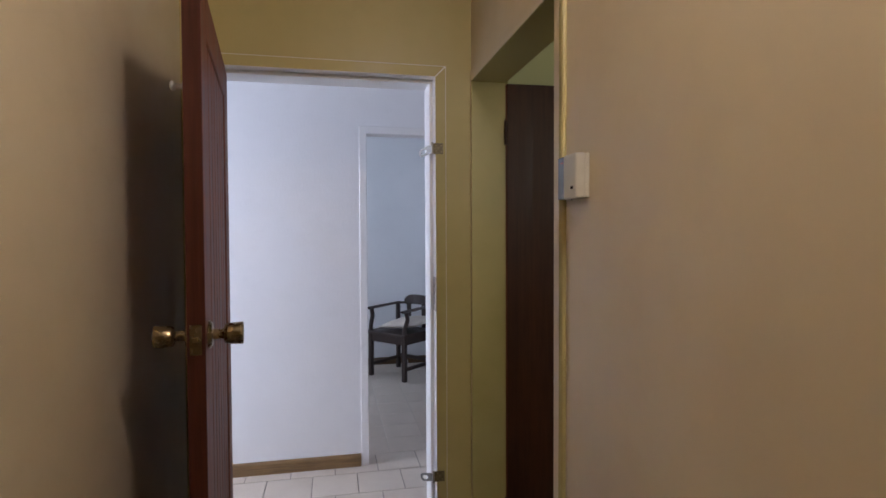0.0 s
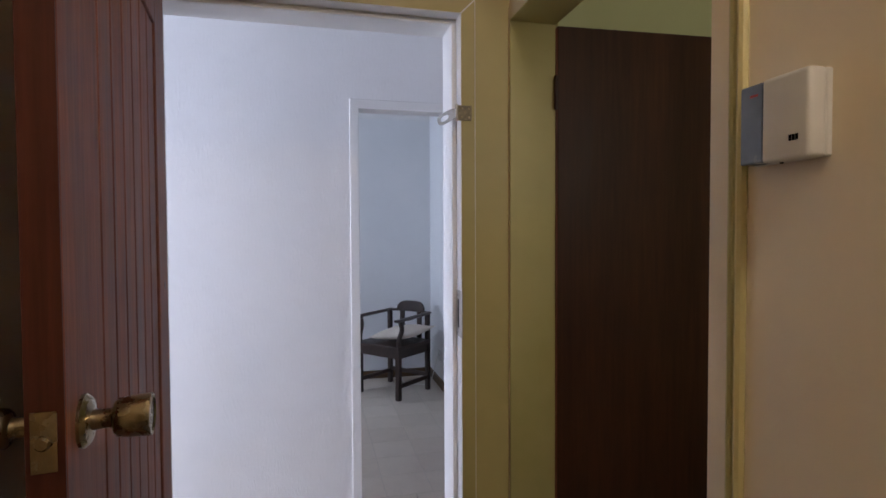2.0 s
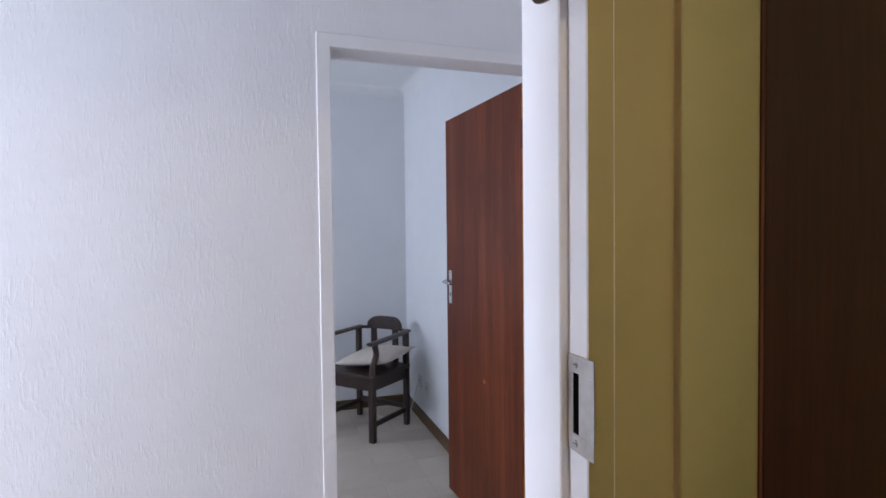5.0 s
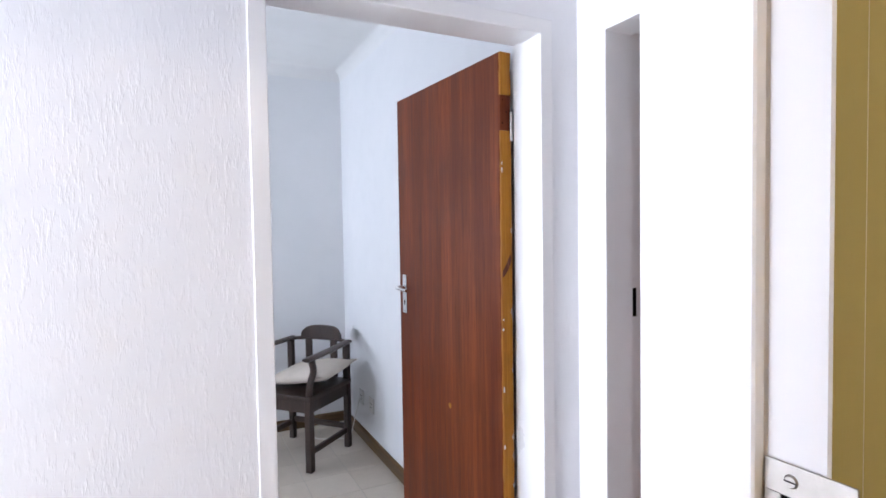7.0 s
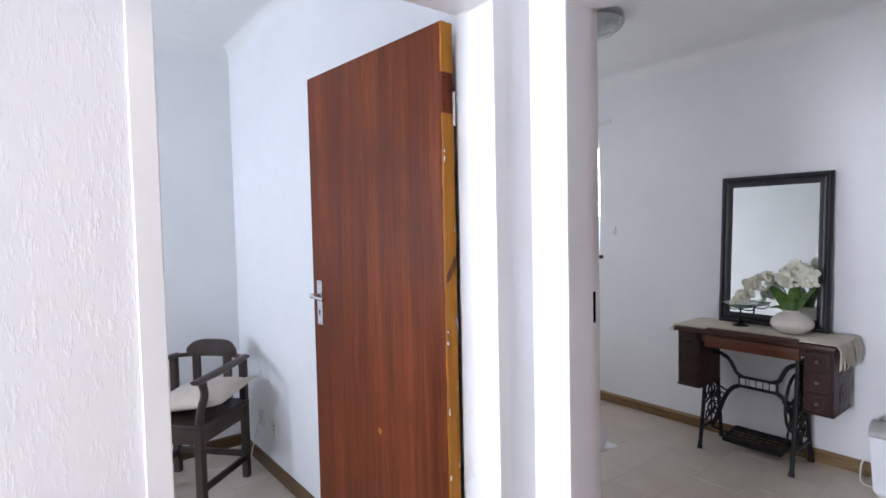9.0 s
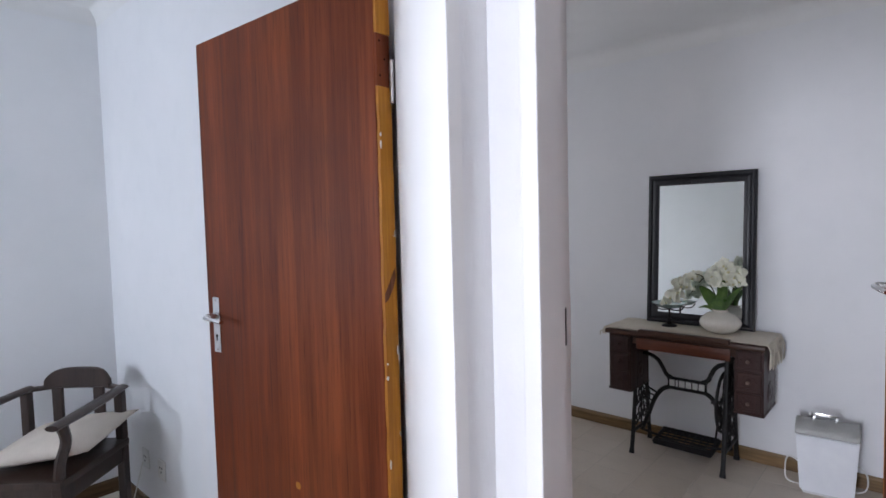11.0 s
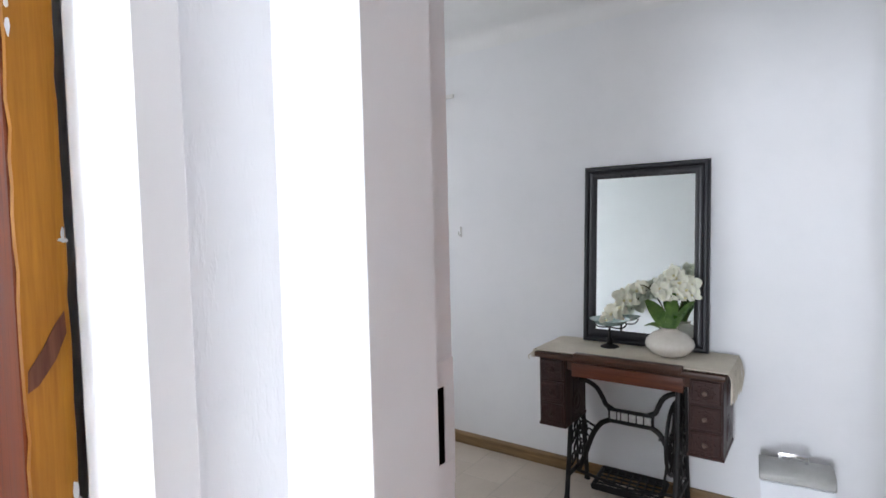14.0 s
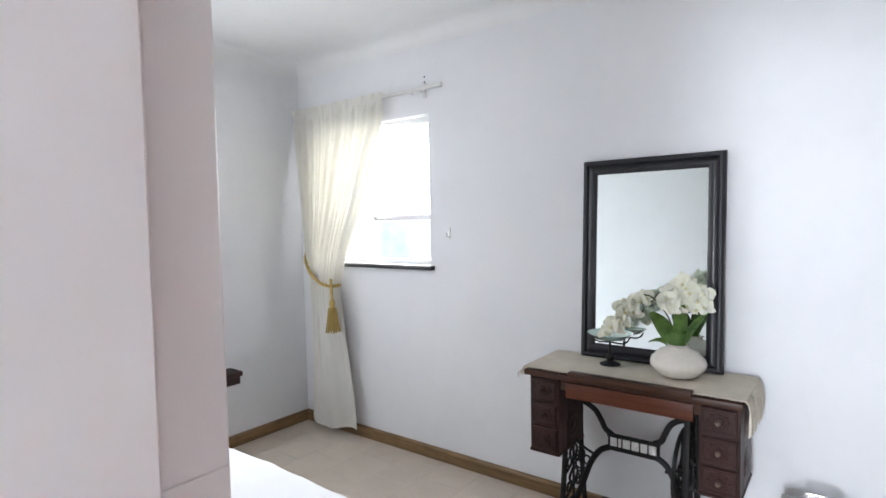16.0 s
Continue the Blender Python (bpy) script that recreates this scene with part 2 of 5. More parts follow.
# Near-black in place of shade inside holes and slots; also dark lettering.
M["hole"] = material("shade_black", (0.005, 0.0045, 0.004), 0.9, spec=0.0)
M["plastic"] = material("white_plastic", (0.74, 0.73, 0.70), 0.38, build=speckled((0.70, 0.69, 0.66), (0.76, 0.75, 0.73), 9, 0.38, 0.02))
M["greyplastic"] = material("grey_plastic", (0.42, 0.43, 0.43), 0.4, build=speckled((0.62, 0.63, 0.63), (0.67, 0.68, 0.68), 12, 0.4, 0.02))
M["heater"] = material("cool_white_plastic", (0.8, 0.82, 0.86), 0.4, build=speckled((0.79, 0.81, 0.85), (0.84, 0.86, 0.89), 9, 0.4, 0.02))
M["lid"] = material("olive_grey_plastic", (0.4, 0.4, 0.38), 0.4, build=speckled((0.37, 0.37, 0.35), (0.43, 0.43, 0.41), 12, 0.42, 0.02))
M["aged_plastic"] = material("aged_cream_plastic", (0.58, 0.55, 0.47), 0.4, build=speckled((0.55, 0.52, 0.44), (0.61, 0.58, 0.50), 9, 0.4, 0.02))
M["blueplastic"] = material("blue_grey_panel", (0.2, 0.24, 0.32), 0.2, build=speckled((0.15, 0.18, 0.24), (0.2, 0.24, 0.31), 15, 0.2, 0.02))
M["mirror"] = material("mirror_silver", (0.82, 0.875, 0.865), 0.01, 1.0)
M["cushion"] = material("cream_linen", (0.65, 0.6, 0.5), 0.9, build=cloth((0.56, 0.49, 0.42), (0.66, 0.585, 0.505)))
M["runner"] = material("beige_woven_runner", (0.5, 0.45, 0.36), 0.95, build=cloth((0.58, 0.52, 0.425), (0.72, 0.66, 0.555), 160, 0.9))
M["curtain"] = material("cream_curtain_cloth", (0.75, 0.72, 0.62), 0.9, build=cloth((0.79, 0.775, 0.73), (0.83, 0.82, 0.78), 320, 0.12))
M["gold"] = material("gold_cord", (0.42, 0.29, 0.07), 0.6, build=cloth((0.36, 0.24, 0.05), (0.52, 0.37, 0.10), 200, 0.5))
M["sheet"] = material("white_cotton", (0.82, 0.83, 0.85), 0.9, build=cloth((0.80, 0.81, 0.83), (0.84, 0.85, 0.87), 300, 0.15))
M["greycloth"] = material("grey_bed_base_cloth", (0.4, 0.4, 0.41), 0.9, build=cloth((0.36, 0.36, 0.37), (0.44, 0.44, 0.45)))
M["vase"] = material("cream_crackle_glaze", (0.62, 0.57, 0.49), 0.15, build=speckled((0.655, 0.612, 0.537), (0.69, 0.65, 0.577), 60, 0.10, 0.006))
M["leaf"] = material("orchid_leaf", (0.06, 0.15, 0.02), 0.35, build=speckled((0.042, 0.105, 0.018), (0.105, 0.205, 0.038), 18, 0.34, 0.1))
M["stem"] = material("orchid_stem", (0.08, 0.1, 0.03), 0.5, build=speckled((0.06, 0.07, 0.02), (0.11, 0.12, 0.04), 30, 0.5))
M["petal"] = material("white_orchid_petal", (0.82, 0.82, 0.74), 0.6, build=speckled((0.80, 0.80, 0.64), (0.88, 0.88, 0.79), 25, 0.6, 0.03))
M["lip"] = material("yellow_orchid_lip", (0.6, 0.5, 0.1), 0.5, build=speckled((0.66, 0.60, 0.30), (0.76, 0.74, 0.52), 60, 0.5))
M["opal"] = material("frosted_lamp_glass", (0.62, 0.64, 0.62), 0.3, build=speckled((0.46, 0.49, 0.48), (0.54, 0.57, 0.56), 8, 0.3, 0.02))
M["brand"] = material("worn_silver_lettering", (0.42, 0.42, 0.41), 0.5, build=speckled((0.66, 0.66, 0.64), (0.8, 0.8, 0.78), 60, 0.5))


def set_glass(nt, b):
    b.inputs["Transmission Weight"].default_value = 1.0
    b.inputs["IOR"].default_value = 1.48


# Emission stands in for daylight outdoors: mottled blue-green glow on the backdrop.
def set_outdoor_glow(nt, b):
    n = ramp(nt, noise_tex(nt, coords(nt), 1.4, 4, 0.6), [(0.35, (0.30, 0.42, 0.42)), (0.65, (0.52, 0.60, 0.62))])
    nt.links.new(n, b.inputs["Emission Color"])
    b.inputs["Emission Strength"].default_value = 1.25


M["outdoor_glow"] = material("glowing_outdoors", (0.1, 0.1, 0.1), 1.0, build=set_outdoor_glow, spec=0.0)
M["glass"] = material("pale_green_glass", (0.45, 0.68, 0.62), 0.08, build=set_glass)
M["glass"].node_tree.nodes["Principled BSDF"].inputs["Transmission Weight"].default_value = 0.55
M["pane"] = material("window_glass", (0.97, 0.99, 1.0), 0.02, build=set_glass)


def let_through(m, colour, share):
    """Thin cloth or petal: a share of the light comes through from behind."""
    nt = m.node_tree
    both = nt.nodes.new("ShaderNodeMixShader")
    back = nt.nodes.new("ShaderNodeBsdfTranslucent")
    back.inputs[0].default_value = (*colour, 1)
    both.inputs[0].default_value = share
    nt.links.new(nt.nodes["Principled BSDF"].outputs[0], both.inputs[1])
    nt.links.new(back.outputs[0], both.inputs[2])
    nt.links.new(both.outputs[0], nt.nodes["Material Output"].inputs[0])


let_through(M["curtain"], (0.90, 0.87, 0.78), 0.27)
let_through(M["petal"], (0.88, 0.88, 0.76), 0.12)


# ---------------------------------------------------------------- mesh helpers
def bm_to(name, bm, mat, smooth=False):
    me = bpy.data.meshes.new(name)
    bmesh.ops.recalc_face_normals(bm, faces=bm.faces)
    bm.to_mesh(me)
    bm.free()
    for m in (mat if isinstance(mat, (list, tuple)) else [mat]):
        me.materials.append(m)
    if smooth:
        me.shade_smooth()
        me.set_sharp_from_angle(angle=radians(38))
    return me


def thing(name, m, label, category, group="", kind=""):
    e = new(name)
    e.empty_display_size = 0.1
    e.matrix_world = m
    return tagged(e, label, category, group, kind)


def part(name, bm, mat, parent, label="", smooth=False):
    o = new(name, bm_to(name, bm, mat, smooth))
    o.parent = parent
    if label:
        o["label"] = label
    return o


def solid(name, bm, mat, label="", category="", kind="", smooth=False):
    return tagged(new(name, bm_to(name, bm, mat, smooth)), label, category, "", kind)


def box(x0, x1, y0, y1, z0, z1, bev=0.0, seg=1, bm=None):
    own = bmesh.new()
    bmesh.ops.create_cube(own, size=1)
    for v in own.verts:
        v.co = Vector(((x0 + x1) / 2 + v.co.x * (x1 - x0), (y0 + y1) / 2 + v.co.y * (y1 - y0), (z0 + z1) / 2 + v.co.z * (z1 - z0)))
    if bev:
        bmesh.ops.bevel(own, geom=own.edges[:], offset=bev, segments=seg, profile=0.6, affect='EDGES')
    return join(bm, own)


def join(bm, own):
    if bm is None:
        return own
    me = bpy.data.meshes.new("joined")
    own.to_mesh(me)
    own.free()
    bm.from_mesh(me)
    bpy.data.meshes.remove(me)
    return bm


def lathe(profile, seg=24, centre=(0, 0, 0), axis='z', bm=None):
    own = bmesh.new()
    rings = []
    for r, h in profile:
        ring = []
        for k in range(seg):
            a = 2 * math.pi * k / seg
            p = {'z': (r * math.cos(a), r * math.sin(a), h), 'x': (h, r * math.cos(a), r * math.sin(a)), 'y': (r * math.sin(a), h, r * math.cos(a))}[axis]
            ring.append(own.verts.new(Vector(p) + Vector(centre)))
        rings.append(ring)
    for a, b in zip(rings, rings[1:]):
        for k in range(seg):
            own.faces.new((a[k], a[(k + 1) % seg], b[(k + 1) % seg], b[k]))
    for ring in (rings[0], rings[-1]):
        own.faces.new(ring)
    bmesh.ops.remove_doubles(own, verts=own.verts, dist=1e-6)
    return join(bm, own)


def tube(points, radius, seg=8, bm=None, flat=None):
    """A tube along points; radius may be a list; flat=(w, h) gives a flattened bar."""
    own = bmesh.new()
    pts = [Vector(p) for p in points]
    rings = []
    prev = None
    for i, p in enumerate(pts):
        d = (pts[min(i + 1, len(pts) - 1)] - pts[max(i - 1, 0)]).normalized()
        if prev is None:
            up = Vector((0, 0, 1)) if abs(d.z) < 0.9 else Vector((0, 1, 0))
            side = d.cross(up).normalized()
        else:
            side = (prev - d * prev.dot(d)).normalized()
        prev = side
        nrm = side.cross(d).normalized()
        r = radius[i] if isinstance(radius, (list, tuple)) else radius
        w, h = flat if flat else (1, 1)
        rings.append([own.verts.new(p + side * (math.cos(2 * math.pi * k / seg) * r * w) + nrm * (math.sin(2 * math.pi * k / seg) * r * h)) for k in range(seg)])
    for a, b in zip(rings, rings[1:]):
        for k in range(seg):
            own.faces.new((a[k], a[(k + 1) % seg], b[(k + 1) % seg], b[k]))
    own.faces.new(rings[0])
    own.faces.new(rings[-1][::-1])
    return join(bm, own)


def spline(ctrl, n=8):
    """Catmull-Rom curve through ctrl."""
    c = [Vector(p) for p in ctrl]
    c = [2 * c[0] - c[1]] + c + [2 * c[-1] - c[-2]]
    out = []
    for i in range(1, len(c) - 2):
        for k in range(n):
            t = k / n
            a, b, d, e = c[i - 1], c[i], c[i + 1], c[i + 2]
            out.append(0.5 * ((2 * b) + (d - a) * t + (2 * a - 5 * b + 4 * d - e) * t * t + (3 * b - a - 3 * d + e) * t ** 3))
    return out + [c[-2]]


def prism(poly, lo, hi, axis='z', bm=None, bev=0.0):
    """A polygon swept along an axis: poly in the other two axes, in xyz order."""
    own = bmesh.new()

    def at(p, h):
        return {'z': (p[0], p[1], h), 'y': (p[0], h, p[1]), 'x': (h, p[0], p[1])}[axis]
    a = [own.verts.new(at(p, lo)) for p in poly]
    b = [own.verts.new(at(p, hi)) for p in poly]
    n = len(poly)
    own.faces.new(a)
    own.faces.new(b[::-1])
    for k in range(n):
        own.faces.new((a[k], a[(k + 1) % n], b[(k + 1) % n], b[k]))
    if bev:
        bmesh.ops.bevel(own, geom=own.edges[:], offset=bev, segments=1, affect='EDGES')
    return join(bm, own)


def wall(name, axis, a0, a1, t0, t1, mat, holes=(), label="", top=CEIL + 0.12, faces=None):
    """A wall along axis from a0 to a1, between t0 and t1; holes: (from, to, bottom, top)."""
    bm = bmesh.new()
    cuts = sorted({a0, a1, *[h[0] for h in holes], *[h[1] for h in holes]})
    for p, q in zip(cuts, cuts[1:]):
        spans = [(0.0, top)]
        for h in holes:
            if h[0] <= p and h[1] >= q:
                spans = [(0.0, h[2]), (h[3], top)]
        for lo, hi in spans:
            if hi - lo > 1e-4:
                if axis == 'x':
                    box(p, q, t0, t1, lo, hi, bm=bm)
                else:
                    box(t0, t1, p, q, lo, hi, bm=bm)
    mats = mat if isinstance(mat, list) else [mat]
    if faces:
        bm.faces.ensure_lookup_table()
        for f in bm.faces:
            f.normal_update()
            f.material_index = faces(f)
    return solid(name, bm, mats, label, "wall", "structure")


def steel_frame(name, axis, a0, a1, head, t0, t1, rebate_at, mat, label, proud0=0.01, proud1=0.01, face=0.045, second=None, stop=0.103):
    """A pressed steel door frame: jambs and head in one mitred profile. rebate_at: 'far' or 'near' face."""
    T = t1 - t0
    if rebate_at == 'far':
        prof = [(-proud0, face), (-proud0, 0), (stop, 0), (stop, 0.015), (T + proud1, 0.015), (T + proud1, face + 0.015), (T, face + 0.015), (T, 0.03), (0, 0.03), (0, face)]
    else:
        s = T - stop
        prof = [(-proud0, face + 0.015), (-proud0, 0.015), (s, 0.015), (s, 0.0), (T + proud1, 0), (T + proud1, face), (T, face), (T, 0.03), (0, 0.03), (0, face + 0.015)]
    bm = bmesh.new()
    rows = []
    for d, w in prof:
        line = [(a0 - w, 0), (a0 - w, head + w), (a1 + w, head + w), (a1 + w, 0)]
        rows.append([bm.verts.new((a, t0 + d, z) if axis == 'x' else (t0 + d, a, z)) for a, z in line])
    for k in range(len(rows)):
        r, s = rows[k], rows[(k + 1) % len(rows)]
        for i in range(3):
            f = bm.faces.new((r[i], r[i + 1], s[i + 1], s[i]))
            if second is not None and k in (0, len(rows) - 1):
                f.material_index = 1
    bmesh.ops.bevel(bm, geom=[e for e in bm.edges if len(e.link_faces) == 2], offset=0.002, segments=1, affect='EDGES')
    return solid(name, bm, [mat, second] if second else mat, label, "door frame", "structure")


# ---------------------------------------------------------------- structure
def bare_floor(name, x0, x1, y0, y1, label, top=-0.006):
    return solid(name, box(x0, x1, y0, y1, -0.12, top), M["grout"], label, "floor", "structure")


floor_hall = bare_floor("floor_hall", HALL_L - 0.3, 2.4, HALL_S - 0.2, Y1A + 0.08, "ceramic tiled floor of the dim hall")
floor_main = bare_floor("floor_passage", PASS_W - 0.3, X3A + 0.05, Y1A + 0.08, Y2B - 0.01, "beige ceramic tiled floor with thin dark joints")
floor_small = bare_floor("floor_small_room", ROOM2_W - 0.3, X3A + 0.05, Y2B - 0.01, ROOM3_N + 0.3, "beige ceramic tiled floor with thin joints", -0.0015)
floor_bed = bare_floor("floor_bedroom", X3A + 0.05, ROOM3_E + 0.3, Y1A + 0.08, ROOM3_N + 0.3, "beige ceramic tiled bedroom floor with faint joints", -0.0012)
for f in (floor_small, floor_bed):
    f.data.materials[0] = M["grout_light"]

WIN_PASSAGE = (2.36, 3.28, 0.48, 2.22)
# The second opening is added only to hold the fill light.
WIN_SMALL = ((5.08, 5.62, 1.05, 1.85), (3.83, 4.77, 1.08, 1.92))
# Opening invented for the bedroom fill, out of view.
FILL_WIN_BACK = (1.55, 2.59, 1.03, 2.17)
# Made-up opening for the side room's fill.
FILL_WIN_SIDE = (0.73, 1.27, 1.63, 2.17)
# hall
wall("wall_hall_left", 'y', HALL_S, Y1A, HALL_L - 0.15, HALL_L, M["cream"], label="cream painted hall wall")
wall("wall_hall_right", 'y', HALL_S, Y1A, HALL_R, HALL_R + 0.155, [M["cream"], M["green"]], [(1.275, Y1A, 0.0, 2.087)], "cream painted hall wall beside an open doorway",
     faces=lambda f: 1 if f.normal.x > 0.5 else 0)
wall("wall_hall_back", 'x', HALL_L - 0.15, 2.4, HALL_S - 0.15, HALL_S, M["cream"], label="cream painted wall closing the hall")
wall("wall_hall_end", 'x', PASS_W, HALL_R + 0.155, Y1A, Y1B, [M["white"], M["olive"]], [(-0.466, 0.414, 0.0, 2.086)], "wall between yellowed hall and white passage",
     faces=lambda f: 1 if f.normal.y < -0.5 else 0)
wall("wall_side_room_north", 'x', HALL_R + 0.155, 1.9, Y1A + 0.05, Y1B, [M["white"], M["green"]], label="pale green wall of the side room",
     faces=lambda f: 1 if f.normal.y < -0.5 else 0)
wall("wall_side_room_end", 'y', 0.3, Y1A, 1.9, 2.05, M["green"], label="pale green wall of the side room")
wall("wall_side_room_back", 'x', HALL_R + 0.155, 1.9, 0.15, 0.3, M["green"], [FILL_WIN_SIDE], label="pale green wall of the side room")
# passage and small room
wall("wall_passage_far", 'x', PASS_W, X3A, Y2A, Y2B, [M["white"], M["room"]], [(0.165, 1.055, 0.0, 2.079)], "rough white plaster wall with a doorway",
     faces=lambda f: 1 if f.normal.y > 0.5 else 0)
wall("wall_passage_end", 'y', Y1B, Y2A, X3A, X3B, [M["white"], M["room"]], [(2.338, 3.214, 0.0, 2.065)], "white wall at the passage end with a doorway",
     faces=lambda f: 1 if f.normal.x > 0.5 else 0)
wall("wall_passage_window", 'y', Y1B, Y2A, PASS_W - 0.15, PASS_W, M["white"], [WIN_PASSAGE], label="white wall at the bright end of the passage")
wall("wall_between_rooms", 'y', Y2B, ROOM3_N, ROOM2_E, X3B, M["room"], label="smooth white wall between the two rooms")
box_corner = box(X3A, X3B, Y2A, Y2B, 0, CEIL + 0.12)
solid("wall_corner_pier", box_corner, M["room"], "white wall pier beside the doorway", "wall", "structure")
wall("wall_small_room_back", 'x', ROOM2_W, ROOM2_E, ROOM2_N, ROOM2_N + 0.15, M["room"], label="smooth white back wall behind the chair")
wall("wall_small_room_west", 'y', Y2B, ROOM2_N, ROOM2_W - 0.15, ROOM2_W, M["room"], WIN_SMALL, label="white wall of the small room")
# bedroom
WIN = (4.86, 5.84, 1.175, 2.075)
wall("wall_bedroom_window", 'y', ROOM3_S - 0.15, ROOM3_N + 0.15, ROOM3_E, ROOM3_E + 0.2, M["room"], [WIN], "smooth white bedroom wall with a window")
wall("wall_bedroom_north", 'x', X3B, ROOM3_E, ROOM3_N, ROOM3_N + 0.15, M["room"], [FILL_WIN_BACK], label="smooth white bedroom wall beside the curtain")
wall("wall_bedroom_south", 'x', 1.9, ROOM3_E, ROOM3_S - 0.15, ROOM3_S, M["room"], label="smooth white bedroom wall")


def ceiling(name, x0, x1, y0, y1, mat, cove, label, z=CEIL):
    """A ceiling slab; cove: radius of the hollow plaster cornice round it."""
    bm = box(x0 - 0.05, x1 + 0.05, y0 - 0.05, y1 + 0.05, z, z + 0.1)
    if cove:
        arc = [(cove * (1 - math.cos(a)), -cove * (1 - math.sin(a))) for a in [k * math.pi / 16 for k in range(9)]]
        poly = [(-0.01, 0.01), (-0.01, -cove)] + arc + [(cove, 0.01)]
        rings = [[bm.verts.new(c) for c in ((x0 + p, y0 + p, z + q), (x1 - p, y0 + p, z + q), (x1 - p, y1 - p, z + q), (x0 + p, y1 - p, z + q))] for p, q in poly]
        for a, b in zip(rings, rings[1:] + rings[:1]):
            for k in range(4):
                bm.faces.new((a[k], a[(k + 1) % 4], b[(k + 1) % 4], b[k]))
    return solid(name, bm, mat, label, "ceiling", "structure", smooth=bool(cove))


ceiling("ceiling_hall", HALL_L, 1.9, HALL_S, Y1A, M["ceiling"], 0, "plain painted hall ceiling")
ceiling("ceiling_passage", PASS_W, X3A, Y1B, Y2A, M["ceiling"], 0, "plain white passage ceiling")
ceiling("ceiling_small_room", ROOM2_W, ROOM2_E, Y2B, ROOM2_N, M["ceiling"], 0.085, "white ceiling of the small room with hollow cornice", 2.63)
ceiling("ceiling_bedroom", X3B, ROOM3_E, ROOM3_S, ROOM3_N, M["ceiling"], 0.10, "white bedroom ceiling with hollow plaster cornice", 2.57)


def plain_window(name, axis, a0, a1, z0, z1, t, label):
    """A white framed single pane in a wall opening; t: the plane of the pane."""
    w = thing(name, Matrix.Translation((0, 0, 0)), label, "window", kind="structure")

    def bar(p, q, lo, hi, d=0.02):
        return box(p, q, t - d, t + d, lo, hi, 0.003) if axis == 'x' else box(t - d, t + d, p, q, lo, hi, 0.003)
    for p, q, lo, hi in ((a0, a0 + 0.035, z0, z1), (a1 - 0.035, a1, z0, z1), (a0 + 0.035, a1 - 0.035, z0, z0 + 0.035), (a0 + 0.035, a1 - 0.035, z1 - 0.035, z1)):
        part("window_frame", bar(p, q, lo, hi), M["gloss"], w)
    part("pane", bar(a0 + 0.035, a1 - 0.035, z0 + 0.035, z1 - 0.035, 0.004), M["pane"], w).visible_shadow = False
    return w


plain_window("window_2", 'y', *WIN_PASSAGE, PASS_W - 0.08, "tall white framed window closing the passage end")
plain_window("window_3", 'y', *WIN_SMALL[0], ROOM2_W - 0.08, "small white framed window of the small room")
# Unseen window built round the small room's fill light.
plain_window("fill_window_4", 'y', *WIN_SMALL[1], ROOM2_W - 0.08, "wider white framed window of the small room")
# Unseen frame and pane added where the bedroom fill shines in.
plain_window("fill_window_5", 'x', *FILL_WIN_BACK, ROOM3_N + 0.08, "white framed window over the bed head")
# Added window out of view, framing the warm side room fill.
plain_window("fill_window_6", 'x', *FILL_WIN_SIDE, 0.22, "small white framed window of the side room")

steel_frame("door_frame_entry", 'x', -0.436, 0.384, 2.054, Y1A, Y1B, 'near', M["gloss"], "white painted steel frame round the hall doorway", 0.0025, 0.008, second=M["olive"], stop=0.108)
steel_frame("door_frame_small_room", 'x', 0.195, 1.021, 2.048, Y2A, Y2B, 'far', M["gloss"], "white painted steel frame of the small room", 0.006, 0.008)
steel_frame("door_frame_bedroom", 'y', 2.368, 3.184, 2.035, X3A, X3B, 'far', M["gloss"], "white painted steel frame of the bedroom doorway", 0.008, 0.008)
# One paint; the paler hall face has passage daylight put into its colour.
steel_frame("door_frame_side_room", 'y', 1.300, 2.135, 2.057, HALL_R, HALL_R + 0.155, 'far', M["creamgloss"], "cream painted steel frame of the side room", 0.004, 0.006, second=M["cream"], stop=0.145)


def baseboard(name, axis, a0, a1, t, side, h=0.075, shade_prefix=""):
    """Skirting with a rounded top edge; side +1 or -1: the way it stands out of the wall at t."""
    d = 0.018 * side
    poly = [(t, 0), (t + d, 0), (t + d, h - 0.014), (t + d * 0.75, h - 0.004), (t + d * 0.3, h), (t, h)]
    bm = prism(poly, a0, a1, axis)
    return solid(name, bm, M[shade_prefix + ("skirting" if axis == 'y' else "skirting_x")], (shade_prefix and "dark ") + "brown varnished wooden skirting board along the wall", "skirting board", "structure")


baseboard("baseboard_passage", 'x', PASS_W, 0.148, Y2A, -1)
# Small room boards take the shaded copy of the skirting wood.
baseboard("baseboard_small_room_east", 'y', Y2B + 0.02, ROOM2_N, ROOM2_E, -1, shade_prefix="dark_")
baseboard("baseboard_small_room_back", 'x', ROOM2_W, ROOM2_E - 0.018, ROOM2_N, -1, shade_prefix="dark_")
baseboard("baseboard_bedroom_east", 'y', ROOM3_S, ROOM3_N, ROOM3_E, -1)
baseboard("baseboard_bedroom_north", 'x', X3B, ROOM3_E - 0.018, ROOM3_N, -1)

